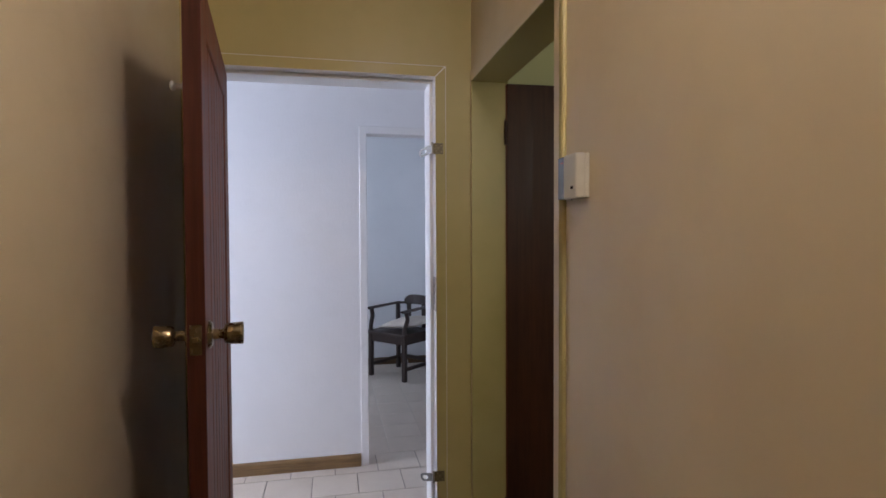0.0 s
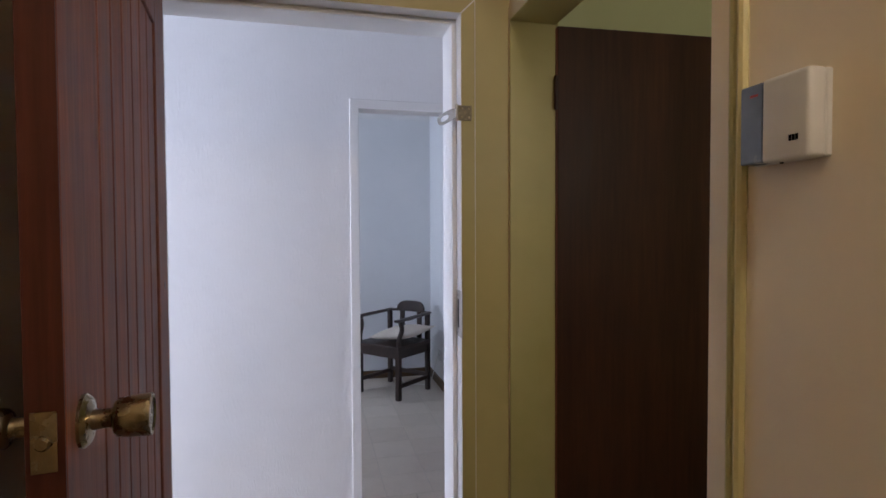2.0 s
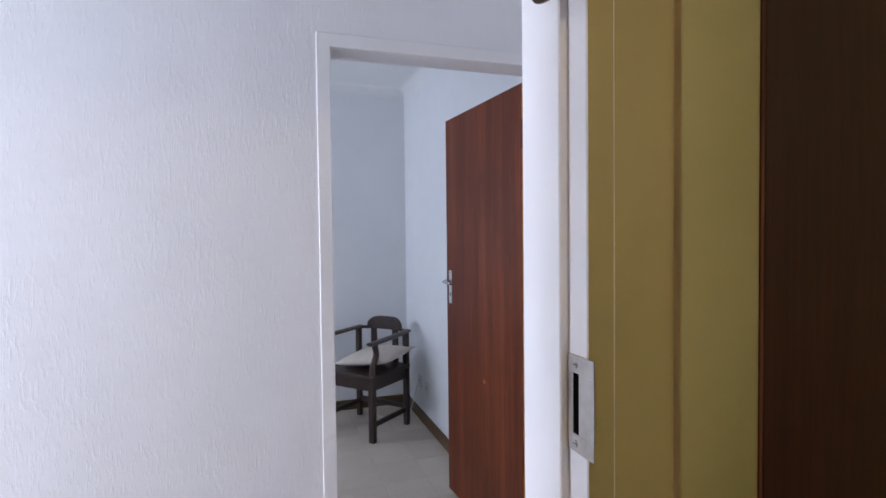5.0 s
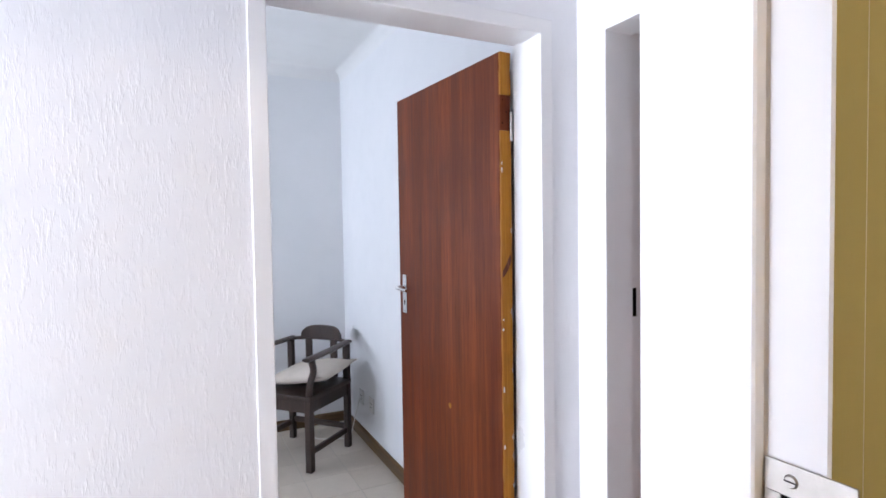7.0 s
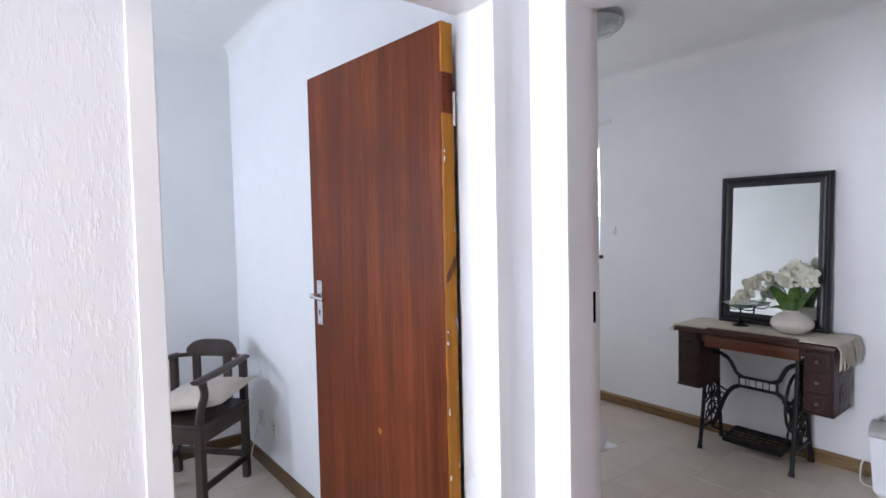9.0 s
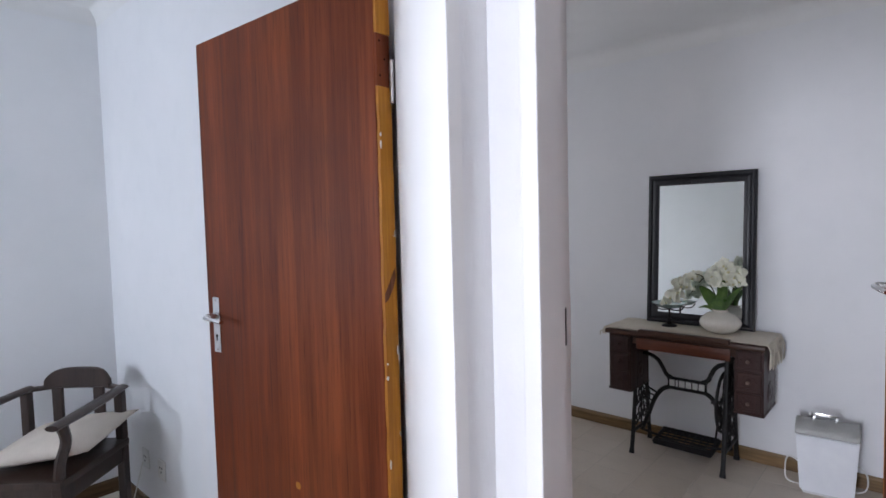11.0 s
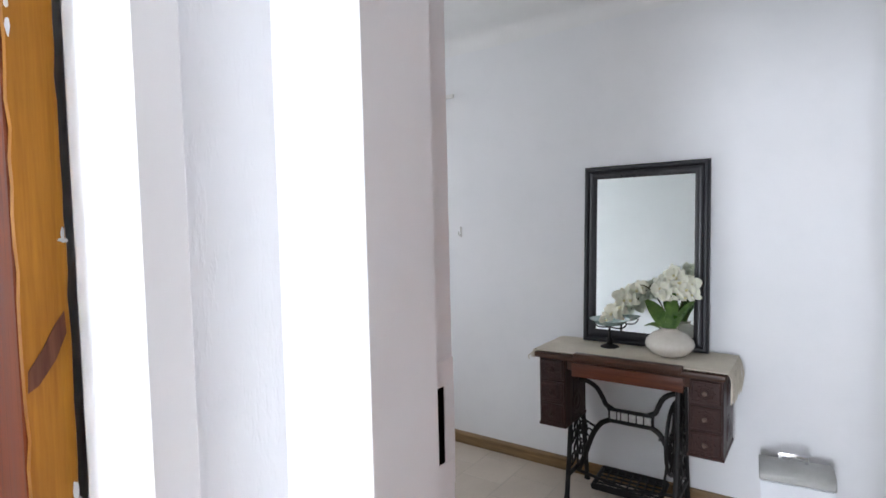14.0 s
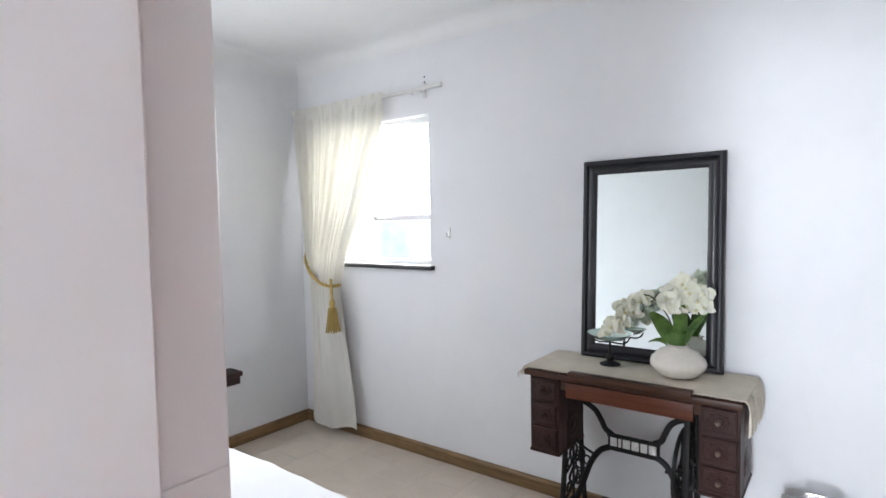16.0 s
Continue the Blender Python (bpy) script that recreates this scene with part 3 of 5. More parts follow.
# ---------------------------------------------------------------- things
def lever_handle(parent, x, z, y0, side, length=-1):
    """A plate with keyhole and a lever on a leaf's face; local x along the leaf, face at y0, side: outward sign."""
    s = side
    plate = part("handle_plate", box(x - 0.019, x + 0.019, min(y0, y0 + s * 0.004), max(y0, y0 + s * 0.004), z - 0.115, z + 0.065, 0.0015), M["chrome"], parent, "worn chrome handle plate")
    bm = lathe([(0.011, 0), (0.011, s * 0.035), (0.009, s * 0.038)], 14, (x, y0 + s * 0.004, z + 0.005), 'y')
    d = length
    tube(spline([(x, y0 + s * 0.038, z + 0.005), (x + d * 0.02, y0 + s * 0.05, z + 0.006), (x + d * 0.06, y0 + s * 0.052, z + 0.004), (x + d * 0.105, y0 + s * 0.046, z + 0.0)], 5), 0.0085, 10, bm, (1.0, 0.75))
    part("lever", bm, M["chrome"], plate, smooth=True)
    kh = lathe([(0.0045, 0), (0.0045, s * 0.001)], 10, (x, y0 + s * 0.0042, z - 0.06), 'y')
    box(x - 0.002, x + 0.002, min(y0 + s * 0.0042, y0 + s * 0.0052), max(y0 + s * 0.0042, y0 + s * 0.0052), z - 0.076, z - 0.06, bm=kh)
    part("keyhole", kh, M["hole"], plate)
    for dz in (0.055, -0.105):
        part("screw", lathe([(0.0035, 0), (0.003, s * 0.0012)], 8, (x, y0 + s * 0.004, z + dz), 'y'), M["steel"], plate)


def knob(parent, x, z, y0, side):
    s = side
    k = part("door_knob", lathe([(0.034, 0), (0.034, s * 0.004), (0.029, s * 0.009), (0.013, s * 0.011), (0.012, s * 0.03), (0.014, s * 0.034), (0.021, s * 0.036), (0.0245, s * 0.040), (0.0262, s * 0.055), (0.0275, s * 0.076), (0.0272, s * 0.0785), (0.0255, s * 0.079), (0.0235, s * 0.077), (0.001, s * 0.0765)], 28, (x, y0, z), 'y'), M["brass"], parent, "tarnished brass door knob", True)
    return k


# -- entry door: planked pine, opened into the hall
ENTRY_A = math.degrees(math.atan2(1.312 - 2.11, -0.304 + 0.393))
entry = thing("door_entry", pose(-0.393, 2.11, 0.0, 0, 0, ENTRY_A), "reddish stained pine planked door standing open against the hall wall", "door")
LW, LH = 0.803, 2.035
bm = box(-0.028, 0.105, -0.04, 0, 0.008, LH, 0.002)
part("stile", bm, M["entry"], entry)
part("stile", box(LW - 0.115, LW, -0.04, 0, 0.008, LH, 0.002), M["entry"], entry)
part("top_rail", box(0.105, LW - 0.115, -0.04, 0, LH - 0.115, LH, 0.002), M["entry"], entry)
part("bottom_rail", box(0.105, LW - 0.115, -0.04, 0, 0.008, 0.2, 0.002), M["entry"], entry)
n_pl = 7
pw = (LW - 0.22) / n_pl
for i in range(n_pl):
    x0 = 0.105 + i * pw
    top = LH - 0.115
    lo = 0.2
    part("plank", box(x0 + 0.0015, x0 + pw - 0.0015, -0.034, -0.005, lo, top, 0.004), M["entry"], entry)
part("panel_backing", box(0.105, LW - 0.115, -0.036, -0.0335, 0.2, LH - 0.115), M["entry"], entry)
knob(entry, LW - 0.065, 1.190, 0.0, 1)
knob(entry, LW - 0.065, 1.190, -0.04, -1)
# Thin strip that darkens the free edge in place of shade.
part("edge_strip", box(LW + 0.0002, LW + 0.0028, -0.0395, -0.0005, 0.009, LH - 0.001), M["entry_edge_shade"], entry, "edge of the door, coloured darker for shade")
lp = part("latch_plate", box(LW + 0.0028, LW + 0.0043, -0.034, -0.008, 1.155, 1.225), M["brass"], entry, "worn brass latch plate")
part("latch_bolt", lathe([(0.0085, 0), (0.0085, 0.006), (0.006, 0.009)], 12, (LW + 0.004, -0.021, 1.190), 'x'), M["brass"], lp, smooth=True)
hk = lathe([(0.012, 0), (0.012, -0.006), (0.006, -0.008), (0.006, -0.02), (0.011, -0.024), (0.012, -0.03), (0.006, -0.034)], 14, (LW - 0.05, -0.04, 1.78), 'y')
part("coat_hook", hk, M["plastic"], entry, "white plastic hook", True)
kn = lathe([(0.007, 0), (0.011, 0.0008), (0.012, 0.0012)], 10, (0.03, 0.0002, 1.30), 'y')
part("knot", kn, M["darkdoor"], entry, "dark knot in the pine")

# -- dark side door, opened into the side room
dark = thing("door_side_room", pose(0.70, 2.13, 0.0, 0, 0, -2.8), "dark brown veneered flush door standing open in the side room", "door")
part("leaf", box(0.0, 0.845, 0.0, 0.038, 0.01, 2.052, 0.002), M["darkdoor"], dark)
part("lipping", box(-0.006, -0.0005, 0.001, 0.037, 0.01, 2.045), M["entry"], dark, "paler worn edge strip")
knob(dark, 0.768, 1.180, 0.0, -1)
for z in (0.22, 1.80):
    h = part("hinge", lathe([(0.006, 0), (0.006, 0.1)], 10, (-0.008, -0.006, z), 'z'), M["walnut"], dark, "painted brown butt hinge")
    part("hinge_leaf", box(-0.0085, 0.0, 0.0, 0.03, z, z + 0.1), M["darkdoor"], h)

# -- red door of the small room, opened into it
RA = math.degrees(math.atan2(4.315 - 3.503, 0.930 - 0.986))
red = thing("door_small_room", pose(0.986, 3.503, 0.0, 0, 0, RA), "red mahogany veneered flush door standing open, orange pine edge chipped", "door")
part("leaf", box(0.005, 0.808, -0.047, 0.0, 0.012, 2.042, 0.0015), M["reddoor"], red)
random.seed(4)


def ragged(x0, x1, y0, y1, z0, z1, n=14):
    """A thin strip whose long sides are unevenly worn."""
    left = [(y0 + random.uniform(0, 0.0025), z0 + (z1 - z0) * k / n) for k in range(n + 1)]
    right = [(y1 - random.uniform(0, 0.003), z0 + (z1 - z0) * k / n) for k in range(n + 1)]
    return prism(left + right[::-1], x0, x1, 'x')


part("lipping", ragged(-0.003, 0.0049, -0.0465, -0.0005, 0.012, 1.775, 60), M["lipping"], red, "chipped orange pine edge strip")
part("lipping", ragged(-0.003, 0.0049, -0.0465, -0.0005, 1.897, 2.042, 6), M["lipping"], red, "chipped orange pine edge strip")
hr = part("hinge_recess", box(-0.001, 0.0049, -0.045, -0.001, 1.776, 1.896), M["reddoor"], red, "dark hinge recess with old paint")
for zz, yy in ((1.80, -0.012), (1.84, -0.028), (1.88, -0.012)):
    part("screw_hole", lathe([(0.003, 0), (0.0025, -0.0006)], 8, (-0.0008, yy, zz), 'x'), M["hole"], hr)
for k in range(26):
    zz = random.uniform(0.1, 1.76)
    yy = random.choice((-0.045, -0.043, -0.042, -0.004, -0.005))
    w, h = random.uniform(0.002, 0.006), random.uniform(0.006, 0.035)
    poly = [(yy + w * math.cos(a) * random.uniform(0.5, 1), zz + h / 2 * math.sin(a) * random.uniform(0.6, 1)) for a in [q * math.pi / 4 for q in range(8)]]
    part("paint_chip", prism(poly, -0.0045, -0.0028, 'x'), M["gloss"], red, "smear of white paint")
part("gouge", prism([(-0.003, 1.268), (-0.013, 1.274), (-0.030, 1.298), (-0.041, 1.325), (-0.040, 1.348), (-0.030, 1.334), (-0.018, 1.311), (-0.004, 1.290)], -0.0046, 0.002, 'x'), M["entry"], red, "dark gouge in the edge")
lever_handle(red, 0.755, 1.165, 0.0, 1, -1)
part("scuff", lathe([(0.012, 0), (0.008, 0.0004), (0.004, 0.0006)], 7, (0.36, 0.0, 0.72), 'y'), M["lipping"], red, "pale scuff mark")
for z in (0.24, 1.74):
    part("hinge", lathe([(0.006, 0), (0.006, 0.1)], 10, (-0.006, -0.046, z), 'z'), M["steel"], red)


# -- bedroom door, swung into the bedroom
bdoor = thing("door_bedroom", pose(1.335, 2.378, 0.0, 0, 0, 18.6), "red mahogany veneered flush door swung open into the bedroom", "door")
part("leaf", box(0.0, 0.800, -0.040, 0.0, 0.012, 2.042, 0.0015), M["reddoor"], bdoor)
part("lipping", box(0.8003, 0.806, -0.0395, -0.0005, 0.012, 2.042), M["lipping"], bdoor, "orange pine edge strip")
lever_handle(bdoor, 0.745, 1.245, 0.0, 1, -1)
lever_handle(bdoor, 0.745, 1.245, -0.040, -1, -1)
for z in (0.24, 1.74):
    part("hinge", lathe([(0.006, 0), (0.006, 0.1)], 10, (-0.006, 0.004, z), 'z'), M["steel"], bdoor)


# -- hasps and strike plates
def hasp(zc):
    t = thing("hasp", Matrix.Translation((0.395, Y1A - 0.005, zc)), "small worn steel hasp screwed to the doorway's edge", "hasp", "hasps on the hall doorway")
    base = part("fixed_plate", box(-0.008, 0.036, -0.0025, 0.0, -0.022, 0.022, 0.001), M["painted_plate"], t, "tarnished screwed plate")
    for dx, dz in ((0.006, 0.013), (0.006, -0.013), (0.028, 0.013), (0.028, -0.013)):
        part("screw", lathe([(0.0035, 0), (0.0028, -0.0018)], 8, (dx, -0.0025, dz), 'y'), M["brass"], base)
    part("hinge_pin", lathe([(0.0045, -0.024), (0.0045, 0.024)], 10, (-0.011, -0.004, 0), 'z'), M["steel"], t, smooth=True)
    # slotted strap that swings through the doorway
    own = bmesh.new()
    loops = []
    for x in (-0.002, 0.0005):
        edge, slot = [], []
        for k in range(32):
            c, d = math.cos(k * math.pi / 16), math.sin(k * math.pi / 16)
            edge.append(own.verts.new((x, 0.034 + 0.035 * math.copysign(abs(c) ** 0.45, c), 0.0165 * math.copysign(abs(d) ** 0.55, d) * (1 - 0.25 * max(0, c) ** 3))))
            slot.append(own.verts.new((x, 0.042 + 0.017 * c, 0.0085 * d)))
        loops.append((edge, slot))
    (e0, s0), (e1, s1) = loops
    for k in range(32):
        n = (k + 1) % 32
        for p, q in ((e0, s0), (s1, e1), (e1, e0), (s0, s1)):
            own.faces.new((p[k], p[n], q[n], q[k]))
    bmesh.ops.rotate(own, verts=own.verts, cent=(0, 0, 0), matrix=Matrix.Rotation(radians(38), 3, 'Z') @ Matrix.Rotation(radians(-16), 3, 'X'))
    bmesh.ops.translate(own, verts=own.verts, vec=(-0.013, -0.002, 0))
    part("slotted_strap", own, M["dull_steel"], t, "dull slotted steel strap")
    return t


hasp(1.779)
hasp(0.43)


def strike(name, m, label, x0, x1, h0, h1, half, hole, mat, screws=True):
    """A strike plate in the local xz plane facing -y, from x0 to x1, with a bolt hole from h0 to h1."""
    t = thing(name, m, label, "strike plate")
    bm = bmesh.new()
    box(x0, x1, -0.0018, 0, hole, half, 0.0006, bm=bm)
    box(x0, x1, -0.0018, 0, -half, -hole, 0.0006, bm=bm)
    box(x0, h0, -0.0018, 0, -hole, hole, bm=bm)
    box(h1, x1, -0.0018, 0, -hole, hole, bm=bm)
    p = part("plate", bm, mat, t)
    # Solid black inset paints the shade of the bolt hole.
    part("bolt_hole", box(h0, h1, -0.0006, 0.0, -hole, hole), M["hole"], t, "bolt hole, its shade drawn as a black inset")
    for z in ((half + hole) / 2, -(half + hole) / 2) if screws else ():
        s = part("screw", lathe([(0.0055, 0), (0.0042, -0.0018)], 14, ((h0 + h1) / 2, -0.0018, z), 'y'), M["steel"], p)
        part("screw_slot", box((h0 + h1) / 2 - 0.0045, (h0 + h1) / 2 + 0.0045, -0.0038, -0.0035, z - 0.0006, z + 0.0006), M["hole"], t)
    return t


strike("strike_plate", pose(0.398, Y1A + 0.010, 1.185, 0, 0, -90), "worn steel strike plate let into the white door frame", -0.034, 0.032, -0.021, -0.005, 0.070, 0.044, M["steel"])
strike("strike_plate", pose(X3A + 0.124, 3.1985, 1.195, 0, 0, 0), "white painted strike plate let into the bedroom frame", -0.016, 0.028, -0.009, 0.008, 0.078, 0.046, M["gloss"], False)

# -- alarm box with cable conduit in the hall
al = thing("alarm_keypad", Matrix.Translation((HALL_R, 1.155, 1.562)), "off-white plastic wall box with a blue-grey panel and lettering", "wall device")
part("back_plate", box(-0.010, 0.0, -0.0475, 0.056, -0.0505, 0.0505, 0.002), M["aged_plastic"], al)
case = part("case", box(-0.034, -0.0095, -0.048, 0.0195, -0.052, 0.051, 0.006, 3), M["aged_plastic"], al, smooth=True)
panel = part("panel", box(-0.031, -0.0095, 0.020, 0.057, -0.050, 0.050, 0.002), M["blueplastic"], al, "blue-grey display panel")
for k in range(3):
    part("lettering", box(-0.0346, -0.034, -0.0245 - 0.0045 * k, -0.021 - 0.0045 * k, -0.030, -0.023), M["hole"], case)
part("indicator", box(-0.0316, -0.031, 0.028, 0.040, 0.034, 0.037), material("red_indicator", (0.4, 0.02, 0.02), 0.4), panel, "small red indicator")
part("cable_gland", lathe([(0.0025, 0), (0.002, -0.004)], 8, (-0.022, 0.0, -0.0495), 'z'), M["hole"], al)
cd = thing("cable_conduit", Matrix.Translation((HALL_R, 1.238, 0)), "thin painted cable conduit running up the hall wall", "conduit")
part("channel", tube([(-0.003, 0, 0.0), (-0.003, 0.002, 0.5), (-0.004, -0.001, 1.1), (-0.003, 0.0, CEIL)], 0.008, 8), M["olive"], cd, smooth=True)
part("channel", tube([(-0.003, 0.018, 0.0), (-0.003, 0.019, 0.5), (-0.002, 0.018, 1.1), (-0.003, 0.018, CEIL)], 0.006, 8), M["creamgloss"], cd, smooth=True)

hl = thing("wall_lamp", Matrix.Translation((HALL_R, HALL_LAMP.y, HALL_LAMP.z - 0.10)), "plain white bulb holder on the hall wall", "wall lamp")
part("wall_plate", lathe([(0.045, 0), (0.045, -0.010), (0.03, -0.016)], 20, (0, 0, 0), 'x'), M["plastic"], hl, smooth=True)
part("arm", tube(spline([(-0.014, 0, 0), (-0.08, 0, -0.01), (HALL_LAMP.x - HALL_R, 0, 0.0)], 5), 0.007, 8), M["plastic"], hl, smooth=True)
part("holder", lathe([(0.018, -0.01), (0.021, 0.0), (0.021, 0.03)], 16, (HALL_LAMP.x - HALL_R, 0, 0)), M["plastic"], hl, smooth=True)

# -- chair in the small room
CH = pose(0.665, 5.425, 0, 0, 0, -49)
chair = thing("armchair", CH, "dark-stained wooden armchair with low curved back and square legs", "chair")
WD, DP = 0.225, 0.205
for sx in (-1, 1):
    for sy in (-1, 1):
        topz = 0.665 if sy < 0 else 0.70
        x, y = sx * WD, sy * DP
        if sy < 0:
            pts = [(x, y, 0), (x, y, 0.43), (x * 1.02, y + 0.005, 0.52), (x * 1.05, y + 0.035, 0.60), (x * 1.04, y + 0.02, 0.672)]
            bm = bmesh.new()
            box(x - 0.021, x + 0.021, y - 0.021, y + 0.021, 0, 0.44, 0.003, bm=bm)
            tube(spline(pts[1:], 4), [0.024, 0.023, 0.022, 0.021, 0.021, 0.021, 0.021, 0.021, 0.021, 0.021, 0.021, 0.022, 0.023], 8, bm)
        else:
            bm = box(x - 0.019, x + 0.019, y - 0.019, y + 0.019, 0, 0.69, 0.003)
        part("leg", bm, M["chairwood"], chair, smooth=True)
part("seat", box(-WD - 0.03, WD + 0.03, -DP - 0.035, DP + 0.01, 0.43, 0.462, 0.008, 2), M["chairwood"], chair, smooth=True)
for y in (-DP, DP):
    part("apron", box(-WD + 0.021, WD - 0.021, y - 0.012, y + 0.012, 0.355, 0.43, 0.002), M["chairwood"], chair)
for x in (-WD, WD):
    part("apron", box(x - 0.012, x + 0.012, -DP + 0.021, DP - 0.021, 0.355, 0.43, 0.002), M["chairwood"], chair)
    part("stretcher", box(x - 0.011, x + 0.011, -DP + 0.02, DP - 0.018, 0.10, 0.135, 0.003), M["chairwood"], chair)
part("stretcher", box(-WD + 0.02, WD - 0.02, DP - 0.011, DP + 0.011, 0.12, 0.155, 0.003), M["chairwood"], chair)
for s in (-1, 1):
    path = [(s * WD * 1.08, -DP - 0.045, 0.684), (s * WD * 1.08, -DP * 0.5, 0.688), (s * WD * 1.05, DP * 0.4, 0.695), (s * WD * 1.0, DP + 0.028, 0.702)]
    part("armrest", tube(path, [0.021, 0.024, 0.023, 0.021], 8, None, (1.4, 0.6)), M["chairwood"], chair, smooth=True)
rail = spline([(-WD * 0.98, DP + 0.015, 0.698), (-WD * 0.55, DP + 0.058, 0.70), (0, DP + 0.072, 0.70), (WD * 0.55, DP + 0.058, 0.70), (WD * 0.98, DP + 0.015, 0.698)], 6)
part("back_rail", tube(rail, 0.018, 8, None, (1.0, 0.7)), M["chairwood"], chair, smooth=True)
crest = bmesh.new()
cn = 14
ring = []
for k in range(cn + 1):
    u = -1 + 2 * k / cn
    x = u * WD * 0.70
    y = DP + 0.072 - 0.036 * u * u
    hgt = 0.085 * (1 - abs(u) ** 5 * 0.55)
    a = [crest.verts.new((x, y + dy, z)) for dy, z in ((-0.014, 0.70), (-0.010, 0.705 + hgt), (0.012, 0.705 + hgt), (0.016, 0.70))]
    ring.append(a)
for p, q in zip(ring, ring[1:]):
    for k in range(4):
        crest.faces.new((p[k], p[(k + 1) % 4], q[(k + 1) % 4], q[k]))
crest.faces.new(ring[0])
crest.faces.new(ring[-1][::-1])
bmesh.ops.bevel(crest, geom=[e for e in crest.edges if abs(e.verts[0].co.z - e.verts[1].co.z) < 0.04], offset=0.004, segments=2, affect='EDGES')
part("backrest", crest, M["chairwood"], chair, smooth=True)
for u in (-0.45, 0.45):
    x = u * WD
    part("back_slat", box(x - 0.026, x + 0.026, DP + 0.03, DP + 0.046, 0.45, 0.70, 0.003), M["chairwood"], chair)


def pillow(name, w, d, h, mat, m, label, n=14, seed=1):
    bm = bmesh.new()
    grids = []
    for s in (1, -1):
        g = []
        for i in range(n + 1):
            row = []
            for j in range(n + 1):
                u, v = -1 + 2 * i / n, -1 + 2 * j / n
                k = max(0.0, (1 - abs(u) ** 2.4) * (1 - abs(v) ** 2.4)) ** 0.6
                pinch = 1 - 0.07 * (1 - abs(u)) * abs(v) ** 2 - 0.07 * (1 - abs(v)) * abs(u) ** 2
                z = s * h / 2 * k + 0.006 * noise.noise(Vector((u * 2.3, v * 2.3, seed))) * k
                row.append(bm.verts.new((u * w / 2 * pinch, v * d / 2 * pinch, z)))
            g.append(row)
        for i in range(n):
            for j in range(n):
                f = (g[i][j], g[i + 1][j], g[i + 1][j + 1], g[i][j + 1])
                bm.faces.new(f if s > 0 else f[::-1])
    bmesh.ops.remove_doubles(bm, verts=bm.verts, dist=0.0008)
    o = new(name, bm_to(name, bm, mat, False))
    o.data.shade_smooth()
    o.matrix_world = m
    return tagged(o, label, "cushion")


pillow("cushion", 0.46, 0.44, 0.10, M["cushion"], CH @ pose(0.075, 0.030, 0.540, 3, -7, 5), "cream linen scatter cushion lying on the chair seat", seed=3)

# -- wall sockets and cable in the small room
for y, mm, lab in ((5.29, M["plastic"], "old yellowed plastic wall socket above the skirting"), (5.50, M["greyplastic"], "small grey wall socket above the skirting")):
    so = thing("wall_socket", Matrix.Translation((ROOM2_E, y, 0.285)), lab, "wall socket")
    fp = part("face_plate", box(-0.009, 0, -0.04, 0.04, -0.05, 0.05, 0.003), mm, so)
    for dy, dz in ((-0.012, 0.01), (0.012, 0.01), (0.0, -0.012)):
        part("pin_hole", lathe([(0.005, 0), (0.004, -0.001)], 8, (-0.009, dy, dz), 'x'), M["hole"], fp)
cbl = new("electric_cable", bm_to("electric_cable", tube(spline([(ROOM2_E - 0.02, 5.50, 0.27), (ROOM2_E - 0.06, 5.52, 0.10), (ROOM2_E - 0.10, 5.50, 0.02), (ROOM2_E - 0.20, 5.56, 0.006), (ROOM2_E - 0.32, 5.62, 0.02), (ROOM2_E - 0.36, 5.66, 0.16), (ROOM2_E - 0.38, 5.70, 0.4), (ROOM2_E - 0.42, 5.86, 0.62)], 8), 0.0035, 6), M["plastic"], True))
tagged(cbl, "thin white electric cable trailing behind the chair", "cable")

# -- sewing machine table in the bedroom
TX0, TX1, TY0, TY1, TZ = 3.245, 3.63, 3.158, 4.024, 0.768
st = thing("sewing_table", Matrix.Translation((0, 0, 0)), "antique treadle sewing table, walnut drawers on a black iron stand", "table")
top_bm = box(TX0, TX1, TY0, TY1, TZ - 0.026, TZ, 0.006, 2)
part("tabletop", top_bm, M["walnut_y"], st, smooth=True)
part("raised_leaf", box(TX0 - 0.010, TX0 + 0.034, 3.325, 3.815, TZ - 0.012, TZ + 0.017, 0.005, 2), M["walnut_y"], st, smooth=True)
ap = part("apron_drawer", box(TX0 + 0.018, TX0 + 0.034, 3.325, 3.835, TZ - 0.103, TZ - 0.036, 0.004, 2), M["redwood_y"], st, "reddish curved front drawer", True)
part("apron", box(TX0 + 0.03, TX1 - 0.04, 3.30, 3.86, TZ - 0.075, TZ - 0.026), M["walnut_y"], st)


